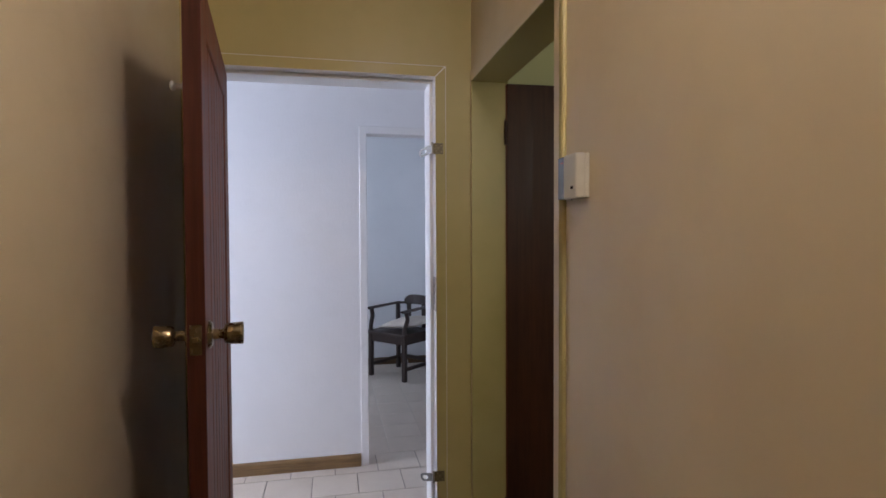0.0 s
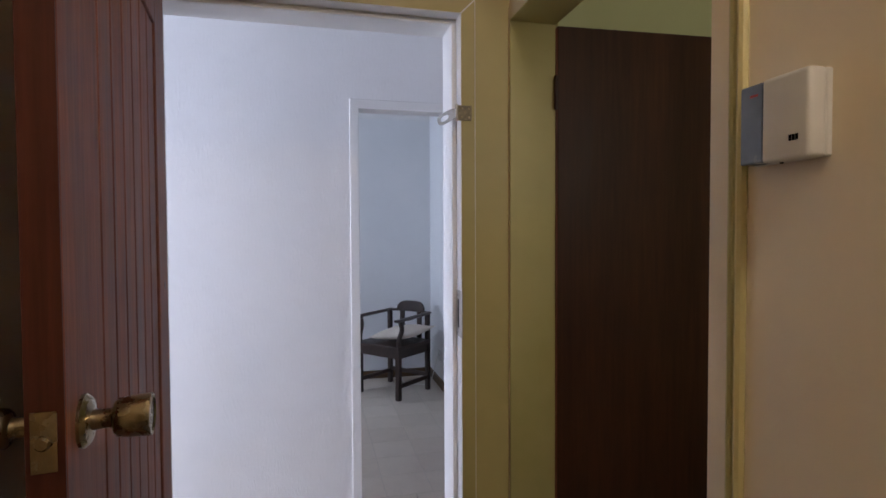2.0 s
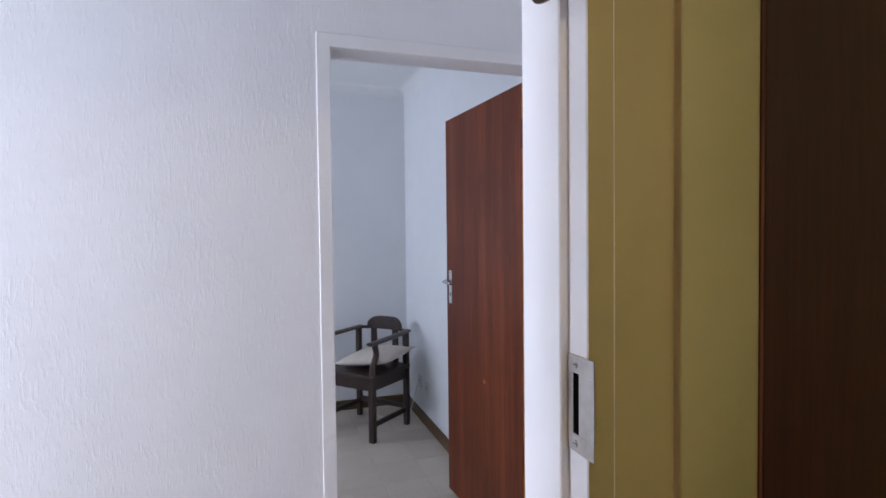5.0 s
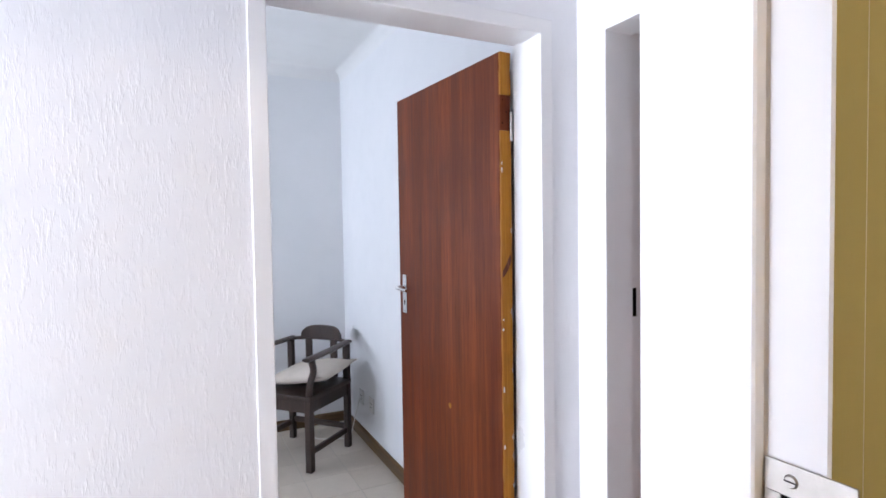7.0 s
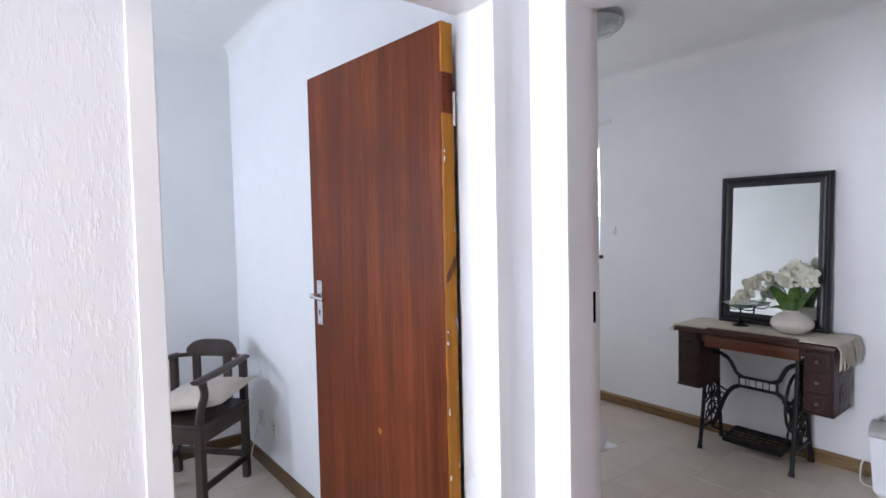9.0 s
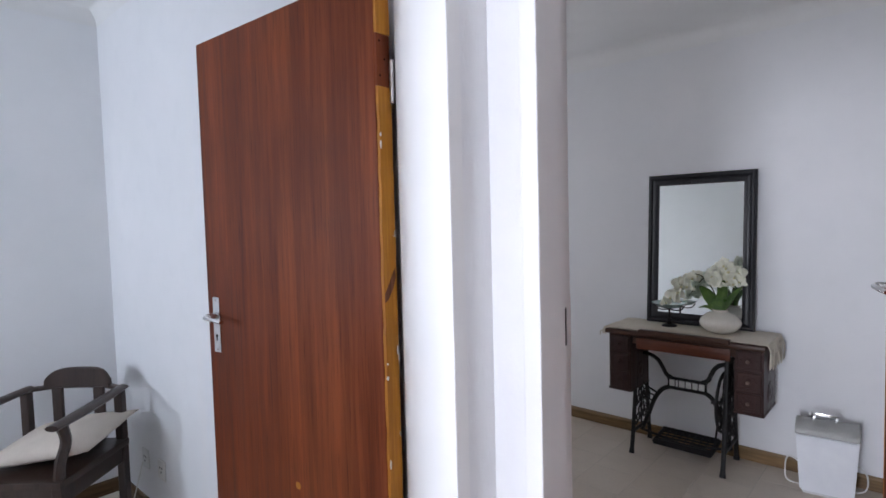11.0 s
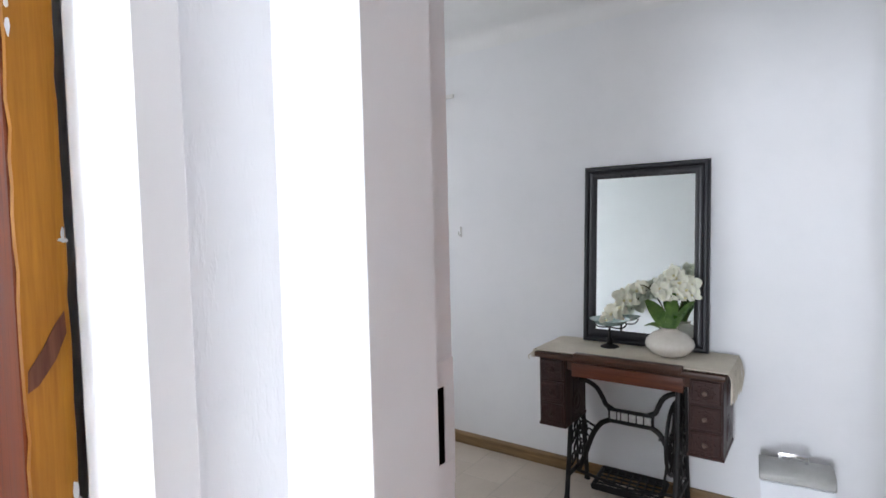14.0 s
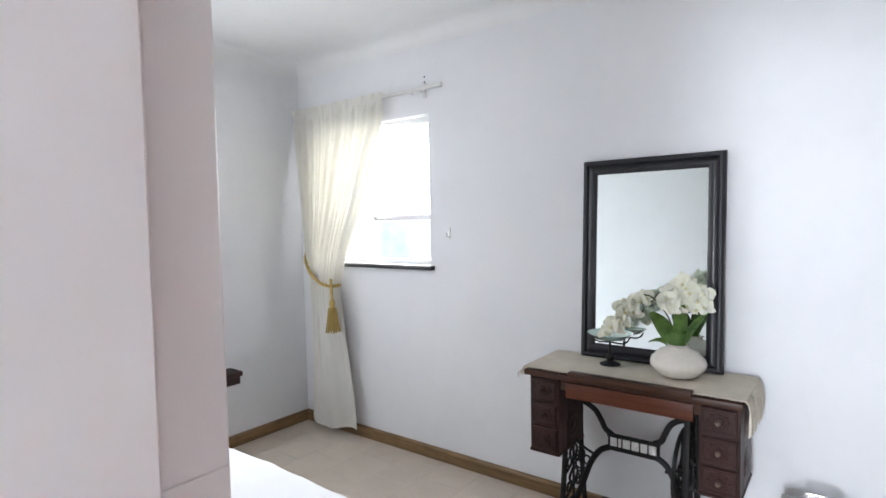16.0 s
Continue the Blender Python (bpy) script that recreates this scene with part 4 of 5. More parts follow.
def drawer_unit(y0, y1, pull):
    zt, zb = TZ - 0.032, 0.400
    x0, x1 = TX0 + 0.03, TX0 + 0.31
    u = part("drawer_case", box(x0 + 0.006, x1, y0, y1, zb, zt, 0.002), M["walnut"], st)
    part("bottom_moulding", box(x0, x1 + 0.003, y0 - 0.004, y1 + 0.004, zb - 0.012, zb + 0.002, 0.003), M["walnut"], u)
    h = (zt - zb) / 3
    yc = (y0 + y1) / 2
    for k in range(3):
        a, b = zb + k * h + 0.006, zb + (k + 1) * h - 0.006
        d = part("drawer", box(x0 - 0.006, x0 + 0.012, y0 + 0.008, y1 - 0.008, a, b, 0.003), M["walnut"], u)
        zc = (a + b) / 2
        # carved border, rosette and knob pull in one relief
        bm = bmesh.new()
        for (p, q, r, s) in ((y0 + 0.016, y1 - 0.016, b - 0.014, b - 0.009), (y0 + 0.016, y1 - 0.016, a + 0.009, a + 0.014)):
            box(x0 - 0.009, x0 - 0.0055, p, q, r, s, 0.001, bm=bm)
        for (p, q) in ((y0 + 0.014, y0 + 0.019), (y1 - 0.019, y1 - 0.014)):
            box(x0 - 0.009, x0 - 0.0055, p, q, a + 0.014, b - 0.014, 0.001, bm=bm)
        for j in range(8):
            an = j * math.pi / 4
            lathe([(0.0055, 0), (0.004, -0.0025), (0.002, -0.003)], 8, (x0 - 0.006, yc + 0.036 * math.cos(an), zc + 0.030 * math.sin(an)), 'x', bm)
        for rad in (0.028, 0.019):
            tube([(x0 - 0.0065, yc + rad * 1.15 * math.cos(q * math.pi / 8), zc + rad * math.sin(q * math.pi / 8)) for q in range(17)], 0.0025, 6, bm)
        lathe([(0.015, 0), (0.013, -0.004), (0.008, -0.005)], 16, (x0 - 0.006, yc, zc), 'x', bm)
        part("carving", bm, M["walnut"], u, smooth=True)
        part("drawer_knob", lathe([(0.005, -0.004), (0.005, -0.012), (0.009, -0.016), (0.0095, -0.021), (0.005, -0.025)], 14, (x0 - 0.006, yc, zc), 'x'), pull, u, smooth=True)
    for sgn, yy in ((-1, y0), (1, y1)):
        for zc in (zb + 0.09, zb + 0.25):
            bm = lathe([(0.062, 0), (0.060, sgn * 0.002), (0.050, sgn * 0.002), (0.046, sgn * 0.0045), (0.038, sgn * 0.002), (0.026, sgn * 0.0025), (0.018, sgn * 0.006), (0.006, sgn * 0.007)], 20, (x0 + 0.15, yy, zc), 'y')
            part("side_carving", bm, M["walnut"], u, smooth=True)


drawer_unit(TY0 + 0.012, TY0 + 0.150, M["knob"])
# Same pulls in darker walnut, standing in for shade on this unit.
drawer_unit(TY1 - 0.150, TY1 - 0.012, M["walnut"])


def ornate_side(y):
    """A cast side frame: two splayed legs, rails and a lattice of scrolls between them."""
    bm = bmesh.new()
    zt = TZ - 0.04
    front = spline([(3.40, y, zt), (3.385, y, 0.55), (3.36, y, 0.32), (3.325, y, 0.10), (3.305, y, 0.0)], 6)
    back = spline([(3.52, y, zt), (3.535, y, 0.55), (3.555, y, 0.32), (3.585, y, 0.10), (3.60, y, 0.0)], 6)
    for pth in (front, back):
        tube(pth, [0.013] * (len(pth) - 3) + [0.014, 0.016, 0.018], 8, bm, (0.8, 1.0))
    for z, a, b in ((zt - 0.01, 3.36, 3.56), (0.62, 3.385, 3.53), (0.13, 3.335, 3.58)):
        tube([(a, y, z), ((a + b) / 2, y, z), (b, y, z)], 0.011, 8, bm)
    for k in range(4):
        z0 = 0.16 + k * 0.115
        half = 0.085 - k * 0.010
        for s in (-1, 1):
            tube(spline([(3.46 + s * half, y, z0), (3.46 + s * 0.012, y, z0 + 0.035), (3.46 + s * half * 0.55, y, z0 + 0.075), (3.46 + s * 0.006, y, z0 + 0.115)], 5), 0.0062, 6, bm)
            circ = [(3.46 + s * half * 0.62 + 0.02 * math.cos(a), y, z0 + 0.035 + 0.024 * math.sin(a)) for a in [i * math.pi / 6 for i in range(13)]]
            tube(circ, 0.005, 6, bm)
    tube([(3.46, y, 0.13), (3.46, y, 0.4), (3.46, y, 0.64)], 0.006, 6, bm)
    return part("iron_side_frame", bm, M["iron"], st, "ornate black cast iron side", True)


ornate_side(3.372)
ornate_side(3.885)
# brace between the sides: X-shaped arms meeting at the name panel
BX = 3.47
bm = bmesh.new()
BC = 3.612
for s, ye in ((1, 3.885), (-1, 3.372)):
    yc = BC + s * 0.108
    g = abs(ye - yc)
    tube(spline([(BX, ye, 0.592), (BX, ye - s * g * 0.33, 0.588), (BX, ye - s * g * 0.62, 0.562), (BX, ye - s * g * 0.80, 0.518), (BX, ye - s * g * 0.92, 0.482), (BX, yc - s * 0.02, 0.464)], 6), 0.0125, 8, bm)
    tube(spline([(BX, yc - s * 0.01, 0.408), (BX, yc + s * g * 0.25, 0.378), (BX, yc + s * g * 0.52, 0.31), (BX, yc + s * g * 0.76, 0.20), (BX, ye, 0.10)], 6), 0.0135, 8, bm)
box(BX - 0.008, BX + 0.008, BC - 0.115, BC + 0.115, 0.454, 0.470, 0.003, bm=bm)
box(BX - 0.008, BX + 0.008, BC - 0.115, BC + 0.115, 0.394, 0.412, 0.003, bm=bm)
box(BX + 0.001, BX + 0.006, BC - 0.112, BC + 0.112, 0.410, 0.456, bm=bm)
for s, ye in ((1, 3.885), (-1, 3.372)):
    for k, (dy, z, r) in enumerate(((0.030, 0.345, 0.020), (0.024, 0.292, 0.017), (0.062, 0.318, 0.016), (0.026, 0.238, 0.015))):
        c = Vector((BX, ye - s * dy, z))
        tube([c + Vector((0, r * math.cos(q * math.pi / 7), 1.3 * r * math.sin(q * math.pi / 7))) for q in range(15)], 0.0045, 6, bm)
    tube(spline([(BX, ye - s * 0.105, 0.352), (BX, ye - s * 0.055, 0.372), (BX, ye - s * 0.012, 0.400), (BX, ye, 0.45)], 5), 0.006, 6, bm)
br = part("iron_brace", bm, M["iron"], st, "curved black iron brace", True)
# six plain raised bars where the name is cast
bar_w = (0.027, 0.010, 0.029, 0.029, 0.026, 0.029)
yy = BC + 0.100
for w in bar_w:
    part("cast_bar", box(BX - 0.0065, BX + 0.001, yy - w - 0.002, yy, 0.4145, 0.4525, 0.001), M["brand"], br, "worn pale raised bar")
    yy -= w + 0.0095
# treadle
tr = bmesh.new()
for x, z0 in ((3.42, 0.045), (3.588, 0.068)):
    box(x - 0.006, x + 0.006, 3.462, 3.796, z0, z0 + 0.035, 0.003, bm=tr)
for y in (3.465, 3.79):
    tube([(3.42, y, 0.062), (3.588, y, 0.086)], 0.012, 8, tr)
tube([(3.47, 3.372, 0.10), (3.47, 3.63, 0.06), (3.47, 3.885, 0.10)], 0.008, 8, tr)
treadle = part("treadle", tr, M["iron"], st, "black iron foot treadle", True)
for k in range(9):
    y = 3.475 + k * 0.0388
    part("bar", tube([(3.425, y, 0.066), (3.50, y, 0.075), (3.585, y, 0.088)], 0.005, 6), M["iron"], treadle, smooth=True)
for k in range(6):
    x = 3.425 + k * 0.032
    part("bar", tube([(x, 3.47, 0.066 + k * 0.0045), (x, 3.63, 0.066 + k * 0.0045), (x, 3.79, 0.066 + k * 0.0045)], 0.005, 6), M["iron"], treadle, smooth=True)
# flywheel
fw = bmesh.new()
wc = Vector((3.50, 3.412, 0.365))
R = 0.172
tube([wc + Vector((R * math.cos(a), 0, R * math.sin(a))) for a in [i * math.pi / 16 for i in range(33)]], 0.009, 8, fw)
for i in range(5):
    a = i * 2 * math.pi / 5 + 0.3
    tube(spline([wc, wc + Vector((R * 0.5 * math.cos(a + 0.25), 0, R * 0.5 * math.sin(a + 0.25))), wc + Vector((R * math.cos(a), 0, R * math.sin(a)))], 5), 0.006, 6, fw)
lathe([(0.02, -0.02), (0.022, 0.0), (0.02, 0.02)], 14, wc, 'y', fw)
part("flywheel", fw, M["iron"], st, "black spoked iron wheel", True)
part("pitman_rod", tube([(3.47, 3.46, 0.09), (3.48, 3.44, 0.25), (3.52, 3.42, 0.43)], 0.006, 8), M["iron"], st, smooth=True)

# -- runner on the table with fringe
rb = bmesh.new()
ny, nx = 40, 12
ROOT_Z = TZ + 0.0075
grid = []
for i in range(ny + 1):
    y = TY1 + 0.012 - (TY1 - TY0 + 0.020) * i / ny
    row = []
    for j in range(nx + 1):
        x = TX0 + 0.012 + (TX1 - TX0 - 0.03) * j / nx + 0.004 * noise.noise(Vector((y * 6, 2, 0)))
        over = max(0.0, TY0 - y, y - TY1)
        z = ROOT_Z + 0.0022 * noise.noise(Vector((x * 22, y * 22, 0))) - over * over * 22
        row.append(rb.verts.new((x, y, z)))
    grid.append(row)
for i in range(ny):
    for j in range(nx):
        rb.faces.new((grid[i][j], grid[i + 1][j], grid[i + 1][j + 1], grid[i][j + 1]))
ext = bmesh.ops.extrude_face_region(rb, geom=rb.faces[:])
bmesh.ops.translate(rb, verts=[v for v in ext["geom"] if isinstance(v, bmesh.types.BMVert)], vec=(0, 0, 0.004))
run = solid("table_runner", rb, M["runner"], "beige woven table runner with knotted fringed ends", "table runner", smooth=True)
random.seed(11)
for side, y0 in ((-1, TY0 - 0.008), (1, TY1 + 0.011)):
    fb = bmesh.new()
    for k in range(40):
        x = TX0 + 0.018 + (TX1 - TX0 - 0.045) * k / 39 + random.uniform(-0.005, 0.005)
        L = random.uniform(0.10, 0.135) if side < 0 else random.uniform(0.03, 0.06)
        q = random.uniform(-0.011, 0.011)
        o = random.uniform(0.006, 0.024)
        tube(spline([(x, y0 - side * 0.006, ROOT_Z + 0.001), (x + q, y0 + side * 0.010, ROOT_Z - 0.022), (x + q * 2, y0 + side * o, ROOT_Z - L * 0.6), (x + q * 2.5, y0 + side * o * 0.9, ROOT_Z - L)], 3), 0.0027, 5, fb)
    f = part("fringe", fb, M["runner"], run)

fz = bmesh.new()
for k in range(150):
    y = TY0 + 0.004 + (TY1 - TY0 - 0.008) * k / 149
    xx = TX0 + 0.014
    tube([(xx + 0.004, y, ROOT_Z + 0.002), (xx - random.uniform(0.003, 0.015), y + random.uniform(-0.004, 0.004), ROOT_Z + random.uniform(-0.001, 0.003))], 0.0016, 4, fz)
tagged(part("loose_threads", fz, M["runner"], run, "loose threads along the edge"), kind="stuff")

# -- mirror leaning on the wall
MZ0, MZ1, MYL, MYR = TZ + 0.012, 1.708, 3.888, 3.273
MIR = thing("wall_mirror", pose(3.570, (MYL + MYR) / 2, MZ0, 0, math.degrees(math.atan2(3.622 - 3.570, MZ1 - MZ0)), 0), "large mirror in a black moulded frame leaning on the wall", "mirror")
mw, mh, fwid = (MYL - MYR), (MZ1 - MZ0), 0.054
prof = [(0.0, 0.0), (-0.012, 0.002), (-0.020, 0.010), (-0.020, 0.018), (-0.012, 0.023), (-0.016, 0.030), (-0.014, 0.044), (-0.006, 0.054), (0.004, 0.054), (0.004, 0.0)]
prof = [(x, w * 1.25) for x, w in prof]


def mitred(a, b):
    """One side of the frame; corners of the outer rectangle in (y, z)."""
    own = bmesh.new()
    ends = []
    for (y, z) in (a, b):
        ends.append([own.verts.new((x, y - math.copysign(w, y), z + (w if z < mh / 2 else -w))) for x, w in prof])
    n = len(prof)
    for k in range(n):
        own.faces.new((ends[0][k], ends[0][(k + 1) % n], ends[1][(k + 1) % n], ends[1][k]))
    own.faces.new(ends[0])
    own.faces.new(ends[1][::-1])
    return own


cs = [(-mw / 2, 0), (-mw / 2, mh), (mw / 2, mh), (mw / 2, 0)]
for k in range(4):
    part("frame_side", mitred(cs[k], cs[(k + 1) % 4]), M["black"], MIR, smooth=True)
part("mirror_glass", box(-0.003, 0.002, -mw / 2 + 0.062, mw / 2 - 0.062, 0.062, mh - 0.062), M["mirror"], MIR, "clear silvered mirror glass")
part("backing", box(0.0045, 0.012, -mw / 2 + 0.01, mw / 2 - 0.01, 0.01, mh - 0.01), M["black"], MIR)

# -- vase with orchids
VP = Vector((3.440, 3.420, TZ + 0.0135))
vase = thing("vase", Matrix.Translation(VP) @ Matrix.Scale(1.05, 4), "squat cream crackle-glazed vase standing on the table runner", "vase")
part("body", lathe([(0.045, 0), (0.075, 0.012), (0.100, 0.040), (0.104, 0.055), (0.098, 0.075), (0.070, 0.103), (0.042, 0.114), (0.036, 0.118), (0.040, 0.126), (0.044, 0.129), (0.036, 0.128), (0.032, 0.112), (0.001, 0.108)], 40), M["vase"], vase, smooth=True)
orchid = thing("orchid", Matrix.Translation(VP + Vector((0, 0, 0.1145))), "white moth orchid in bloom with broad green leaves", "plant")


def leaf_bm(base, tip, width, sag):
    bm = bmesh.new()
    base, tip = Vector(base), Vector(tip)
    d = tip - base
    side = d.cross(Vector((0.6, 0.2, 0.5))).normalized()
    nrm = side.cross(d).normalized()
    rows = []
    N = 10
    for i in range(N + 1):
        t = i / N
        w = width * (math.sin(math.pi * min(t * 0.86 + 0.1, 1)) ** 0.75)
        c = base + d * t + Vector((0, 0, -sag * t * t)) + nrm * (0.02 * math.sin(t * 3))
        rows.append([bm.verts.new(c + side * (u * w) + nrm * (abs(u) * w * 0.35)) for u in (-1, -0.5, 0, 0.5, 1)])
    for a, b in zip(rows, rows[1:]):
        for k in range(4):
            bm.faces.new((a[k], a[k + 1], b[k + 1], b[k]))
    e = bmesh.ops.extrude_face_region(bm, geom=bm.faces[:])
    bmesh.ops.translate(bm, verts=[v for v in e["geom"] if isinstance(v, bmesh.types.BMVert)], vec=nrm * -0.0016)
    return bm


for b, t, w, s in (((-0.01, 0.014, 0), (-0.055, 0.092, 0.160), 0.034, 0.010), ((-0.015, -0.008, 0), (-0.065, -0.034, 0.190), 0.028, 0.0), ((-0.01, 0.004, 0), (-0.055, 0.050, 0.130), 0.022, 0.004), ((0.01, -0.016, 0), (0.055, -0.100, 0.155), 0.018, 0.01), ((-0.005, 0.02, 0.0), (-0.045, 0.105, 0.042), 0.014, 0.02)):
    part("leaf", leaf_bm(b, t, w, s), M["leaf"], orchid, smooth=True)


def blossom_mesh():
    bm = bmesh.new()

    def petal(ang, L, W, tilt):
        rows = []
        N = 5
        for i in range(N + 1):
            t = i / N
            w = W * math.sin(math.pi * min(0.12 + t * 0.82, 1)) ** 0.7
            r = 0.004 + L * t
            row = []
            for u in (-1, -0.4, 0.4, 1):
                lx, ly, lz = r, u * w, 0.012 * t * t * tilt - 0.004 * u * u + 0.004 * math.sin(t * 4 + u)
                row.append(bm.verts.new((lx * math.cos(ang) - ly * math.sin(ang), lx * math.sin(ang) + ly * math.cos(ang), lz)))
            rows.append(row)
        for a, b in zip(rows, rows[1:]):
            for k in range(3):
                bm.faces.new((a[k], a[k + 1], b[k + 1], b[k]))
    for a in (90, 215, 325):
        petal(radians(a), 0.030, 0.013, -1.0)
    for a in (12, 168):
        petal(radians(a), 0.033, 0.023, 1.2)
    n_white = len(bm.faces)
    lathe([(0.001, 0.0), (0.006, 0.003), (0.007, 0.008), (0.003, 0.013), (0.0005, 0.014)], 8, (0, -0.004, 0.0), 'z', bm)
    bm.faces.ensure_lookup_table()
    for f in bm.faces[n_white:]:
        f.material_index = 1
    me = bpy.data.meshes.new("blossom")
    bm.to_mesh(me)
    bm.free()
    me.materials.append(M["petal"])
    me.materials.append(M["lip"])
    me.shade_smooth()
    return me


BL = blossom_mesh()
stems = [[(0, 0, 0), (-0.005, 0.0, 0.14), (0.0, 0.0, 0.225), (-0.01, -0.045, 0.262), (-0.02, -0.105, 0.185)],
         [(0, 0, 0), (0.0, 0.04, 0.13), (-0.01, 0.12, 0.215), (-0.02, 0.20, 0.150), (-0.03, 0.265, 0.060)],
         [(0, 0, 0), (0.01, 0.0, 0.12), (0.0, 0.025, 0.195), (-0.02, 0.01, 0.215), (-0.03, -0.05, 0.155)]]
random.seed(21)
for s, cnt, first in zip(stems, (25, 17, 12), (0.44, 0.56, 0.5)):
    path = spline(s, 8)
    part("stem", tube(path, 0.0032, 6), M["stem"], orchid, smooth=True)
    n = len(path)
    for k in range(cnt):
        p = path[int(n * first + n * (0.99 - first) * k / cnt)]
        o = new("blossom", BL)
        o.parent = orchid
        off = Vector((random.uniform(-0.035, 0.005), random.uniform(-0.03, 0.03), random.uniform(-0.03, 0.022)))
        o.matrix_basis = Matrix.Translation(Vector(p) + off) @ Euler((radians(90 + random.uniform(-25, 25)), 0, radians(-90 + random.uniform(-55, 45))), 'XYZ').to_matrix().to_4x4() @ Matrix.Rotation(random.uniform(-0.5, 0.5), 4, 'Z') @ Matrix.Scale(random.uniform(0.95, 1.2), 4)

# -- footed glass dish
DPOS = Vector((3.475, 3.715, TZ + 0.0135))
dish = thing("footed_dish", Matrix.Translation(DPOS), "shallow pale green glass dish on a black iron foot", "dish")
part("foot", lathe([(0.045, 0), (0.045, 0.004), (0.03, 0.010), (0.014, 0.016), (0.015, 0.024), (0.019, 0.034), (0.012, 0.046), (0.006, 0.052), (0.005, 0.10), (0.012, 0.108)], 24), M["iron"], dish, "black turned iron foot", True)
part("bowl", lathe([(0.001, 0.108), (0.03, 0.109), (0.07, 0.120), (0.098, 0.142), (0.100, 0.143), (0.070, 0.126), (0.03, 0.114), (0.001, 0.113)], 36), M["glass"], dish, smooth=True)
part("bracket", tube(spline([(0, -0.006, 0.10), (0, -0.05, 0.098), (0, -0.075, 0.108), (0, -0.088, 0.128)], 6), 0.0035, 8), M["iron"], dish, smooth=True)
part("bracket", tube(spline([(0, 0.006, 0.10), (0, 0.05, 0.098), (0, 0.075, 0.108), (0, 0.088, 0.128)], 6), 0.0035, 8), M["iron"], dish, smooth=True)

# -- portable heater beside the table
HB = thing("portable_heater", pose(3.47, 2.921, 0, 0, 0, 6), "white boxy electric heater with grey top and chrome handle", "heater")
own = bmesh.new()
bmesh.ops.create_cube(own, size=1)
for v in own.verts:
    k = 1.0 if v.co.z > 0 else 0.86
    v.co = Vector((v.co.x * 0.16 * k, v.co.y * 0.265 * k, 0.012 + (v.co.z + 0.5) * 0.303))
bmesh.ops.bevel(own, geom=own.edges[:], offset=0.008, segments=2, affect='EDGES')
part("body", own, M["heater"], HB, smooth=True)
topb = prism([(-0.083, 0.311), (0.078, 0.311), (0.078, 0.350), (0.062, 0.366), (0.0, 0.372), (-0.055, 0.362), (-0.078, 0.345), (-0.083, 0.325)], -0.135, 0.135, 'y', None, 0.005)
part("top", topb, M["lid"], HB, "grey plastic sloping top", True)
part("handle", box(0.014, 0.026, -0.05, 0.065, 0.388, 0.404, 0.003, 2), M["chrome"], HB, "chrome bar handle", True)
for y in (-0.04, 0.055):
    part("handle_post", box(0.013, 0.027, y - 0.006, y + 0.006, 0.366, 0.392), M["chrome"], HB)
part("foot", box(-0.06, 0.06, -0.1, 0.1, 0.0, 0.0125), M["greyplastic"], HB)
part("power_cord", tube(spline([(0.06, 0.10, 0.10), (0.09, 0.17, 0.12), (0.06, 0.185, 0.06), (0.03, 0.16, 0.006), (0.05, 0.0, 0.006), (0.08, -0.15, 0.006), (0.09, -0.17, 0.09), (0.08, -0.12, 0.14), (0.06, -0.09, 0.12)], 7), 0.004, 6), M["plastic"], HB, "cream power cord", True)

# -- ceiling light in the bedroom
cl = thing("ceiling_light", Matrix.Translation((2.54, 4.13, CEIL)) @ Matrix.Scale(0.9, 4), "round frosted glass ceiling light, unlit", "ceiling light")
part("base_ring", lathe([(0.13, 0), (0.135, -0.008), (0.13, -0.02), (0.12, -0.022)], 36), M["chrome"], cl, smooth=True)
part("shade", lathe([(0.205, -0.018), (0.212, -0.026), (0.195, -0.055), (0.15, -0.082), (0.08, -0.098), (0.001, -0.102)], 40), M["opal"], cl, "frosted glass shade", True)
for a in (0.3, 2.4, 4.5):
    part("clip", lathe([(0.012, 0), (0.010, -0.022), (0.004, -0.028)], 10, (0.208 * math.cos(a), 0.208 * math.sin(a), -0.012), 'z'), M["chrome"], cl, smooth=True)

# -- bedroom window
wy0, wy1, wz0, wz1 = WIN
wi = thing("window_1", Matrix.Translation((0, 0, 0)), "white steel casement window with a transom and dark sill", "window", kind="structure")
GX = ROOM3_E + 0.075


def win_bar(y0, y1, z0, z1, d=0.035):
    return part("window_frame", box(GX - d / 2, GX + d / 2, y0, y1, z0, z1, 0.004), M["gloss"], wi)


win_bar(wy0, wy0 + 0.03, wz0, wz1)
win_bar(wy1 - 0.03, wy1, wz0, wz1)
win_bar(wy0 + 0.03, wy1 - 0.03, wz1 - 0.04, wz1)
win_bar(wy0 + 0.03, wy1 - 0.03, wz0, wz0 + 0.03)
win_bar(wy0 + 0.03, wy1 - 0.03, 1.445, 1.485, 0.045)
for z0, z1 in ((wz0 + 0.03, 1.445), (1.485, wz1 - 0.04)):
    pane = part("pane", box(GX - 0.002, GX + 0.002, wy0 + 0.03, wy1 - 0.03, z0, z1), M["pane"], wi)
    pane.visible_shadow = False
part("window_sill", box(ROOM3_E - 0.035, ROOM3_E + 0.055, wy0 - 0.03, wy1 + 0.03, wz0 - 0.028, wz0 - 0.0005, 0.006, 2), M["black"], wi, "glossy black window sill", True)
part("catch", box(GX - 0.045, GX - 0.023, 5.34, 5.36, 1.455, 1.475, 0.003), M["steel"], wi)
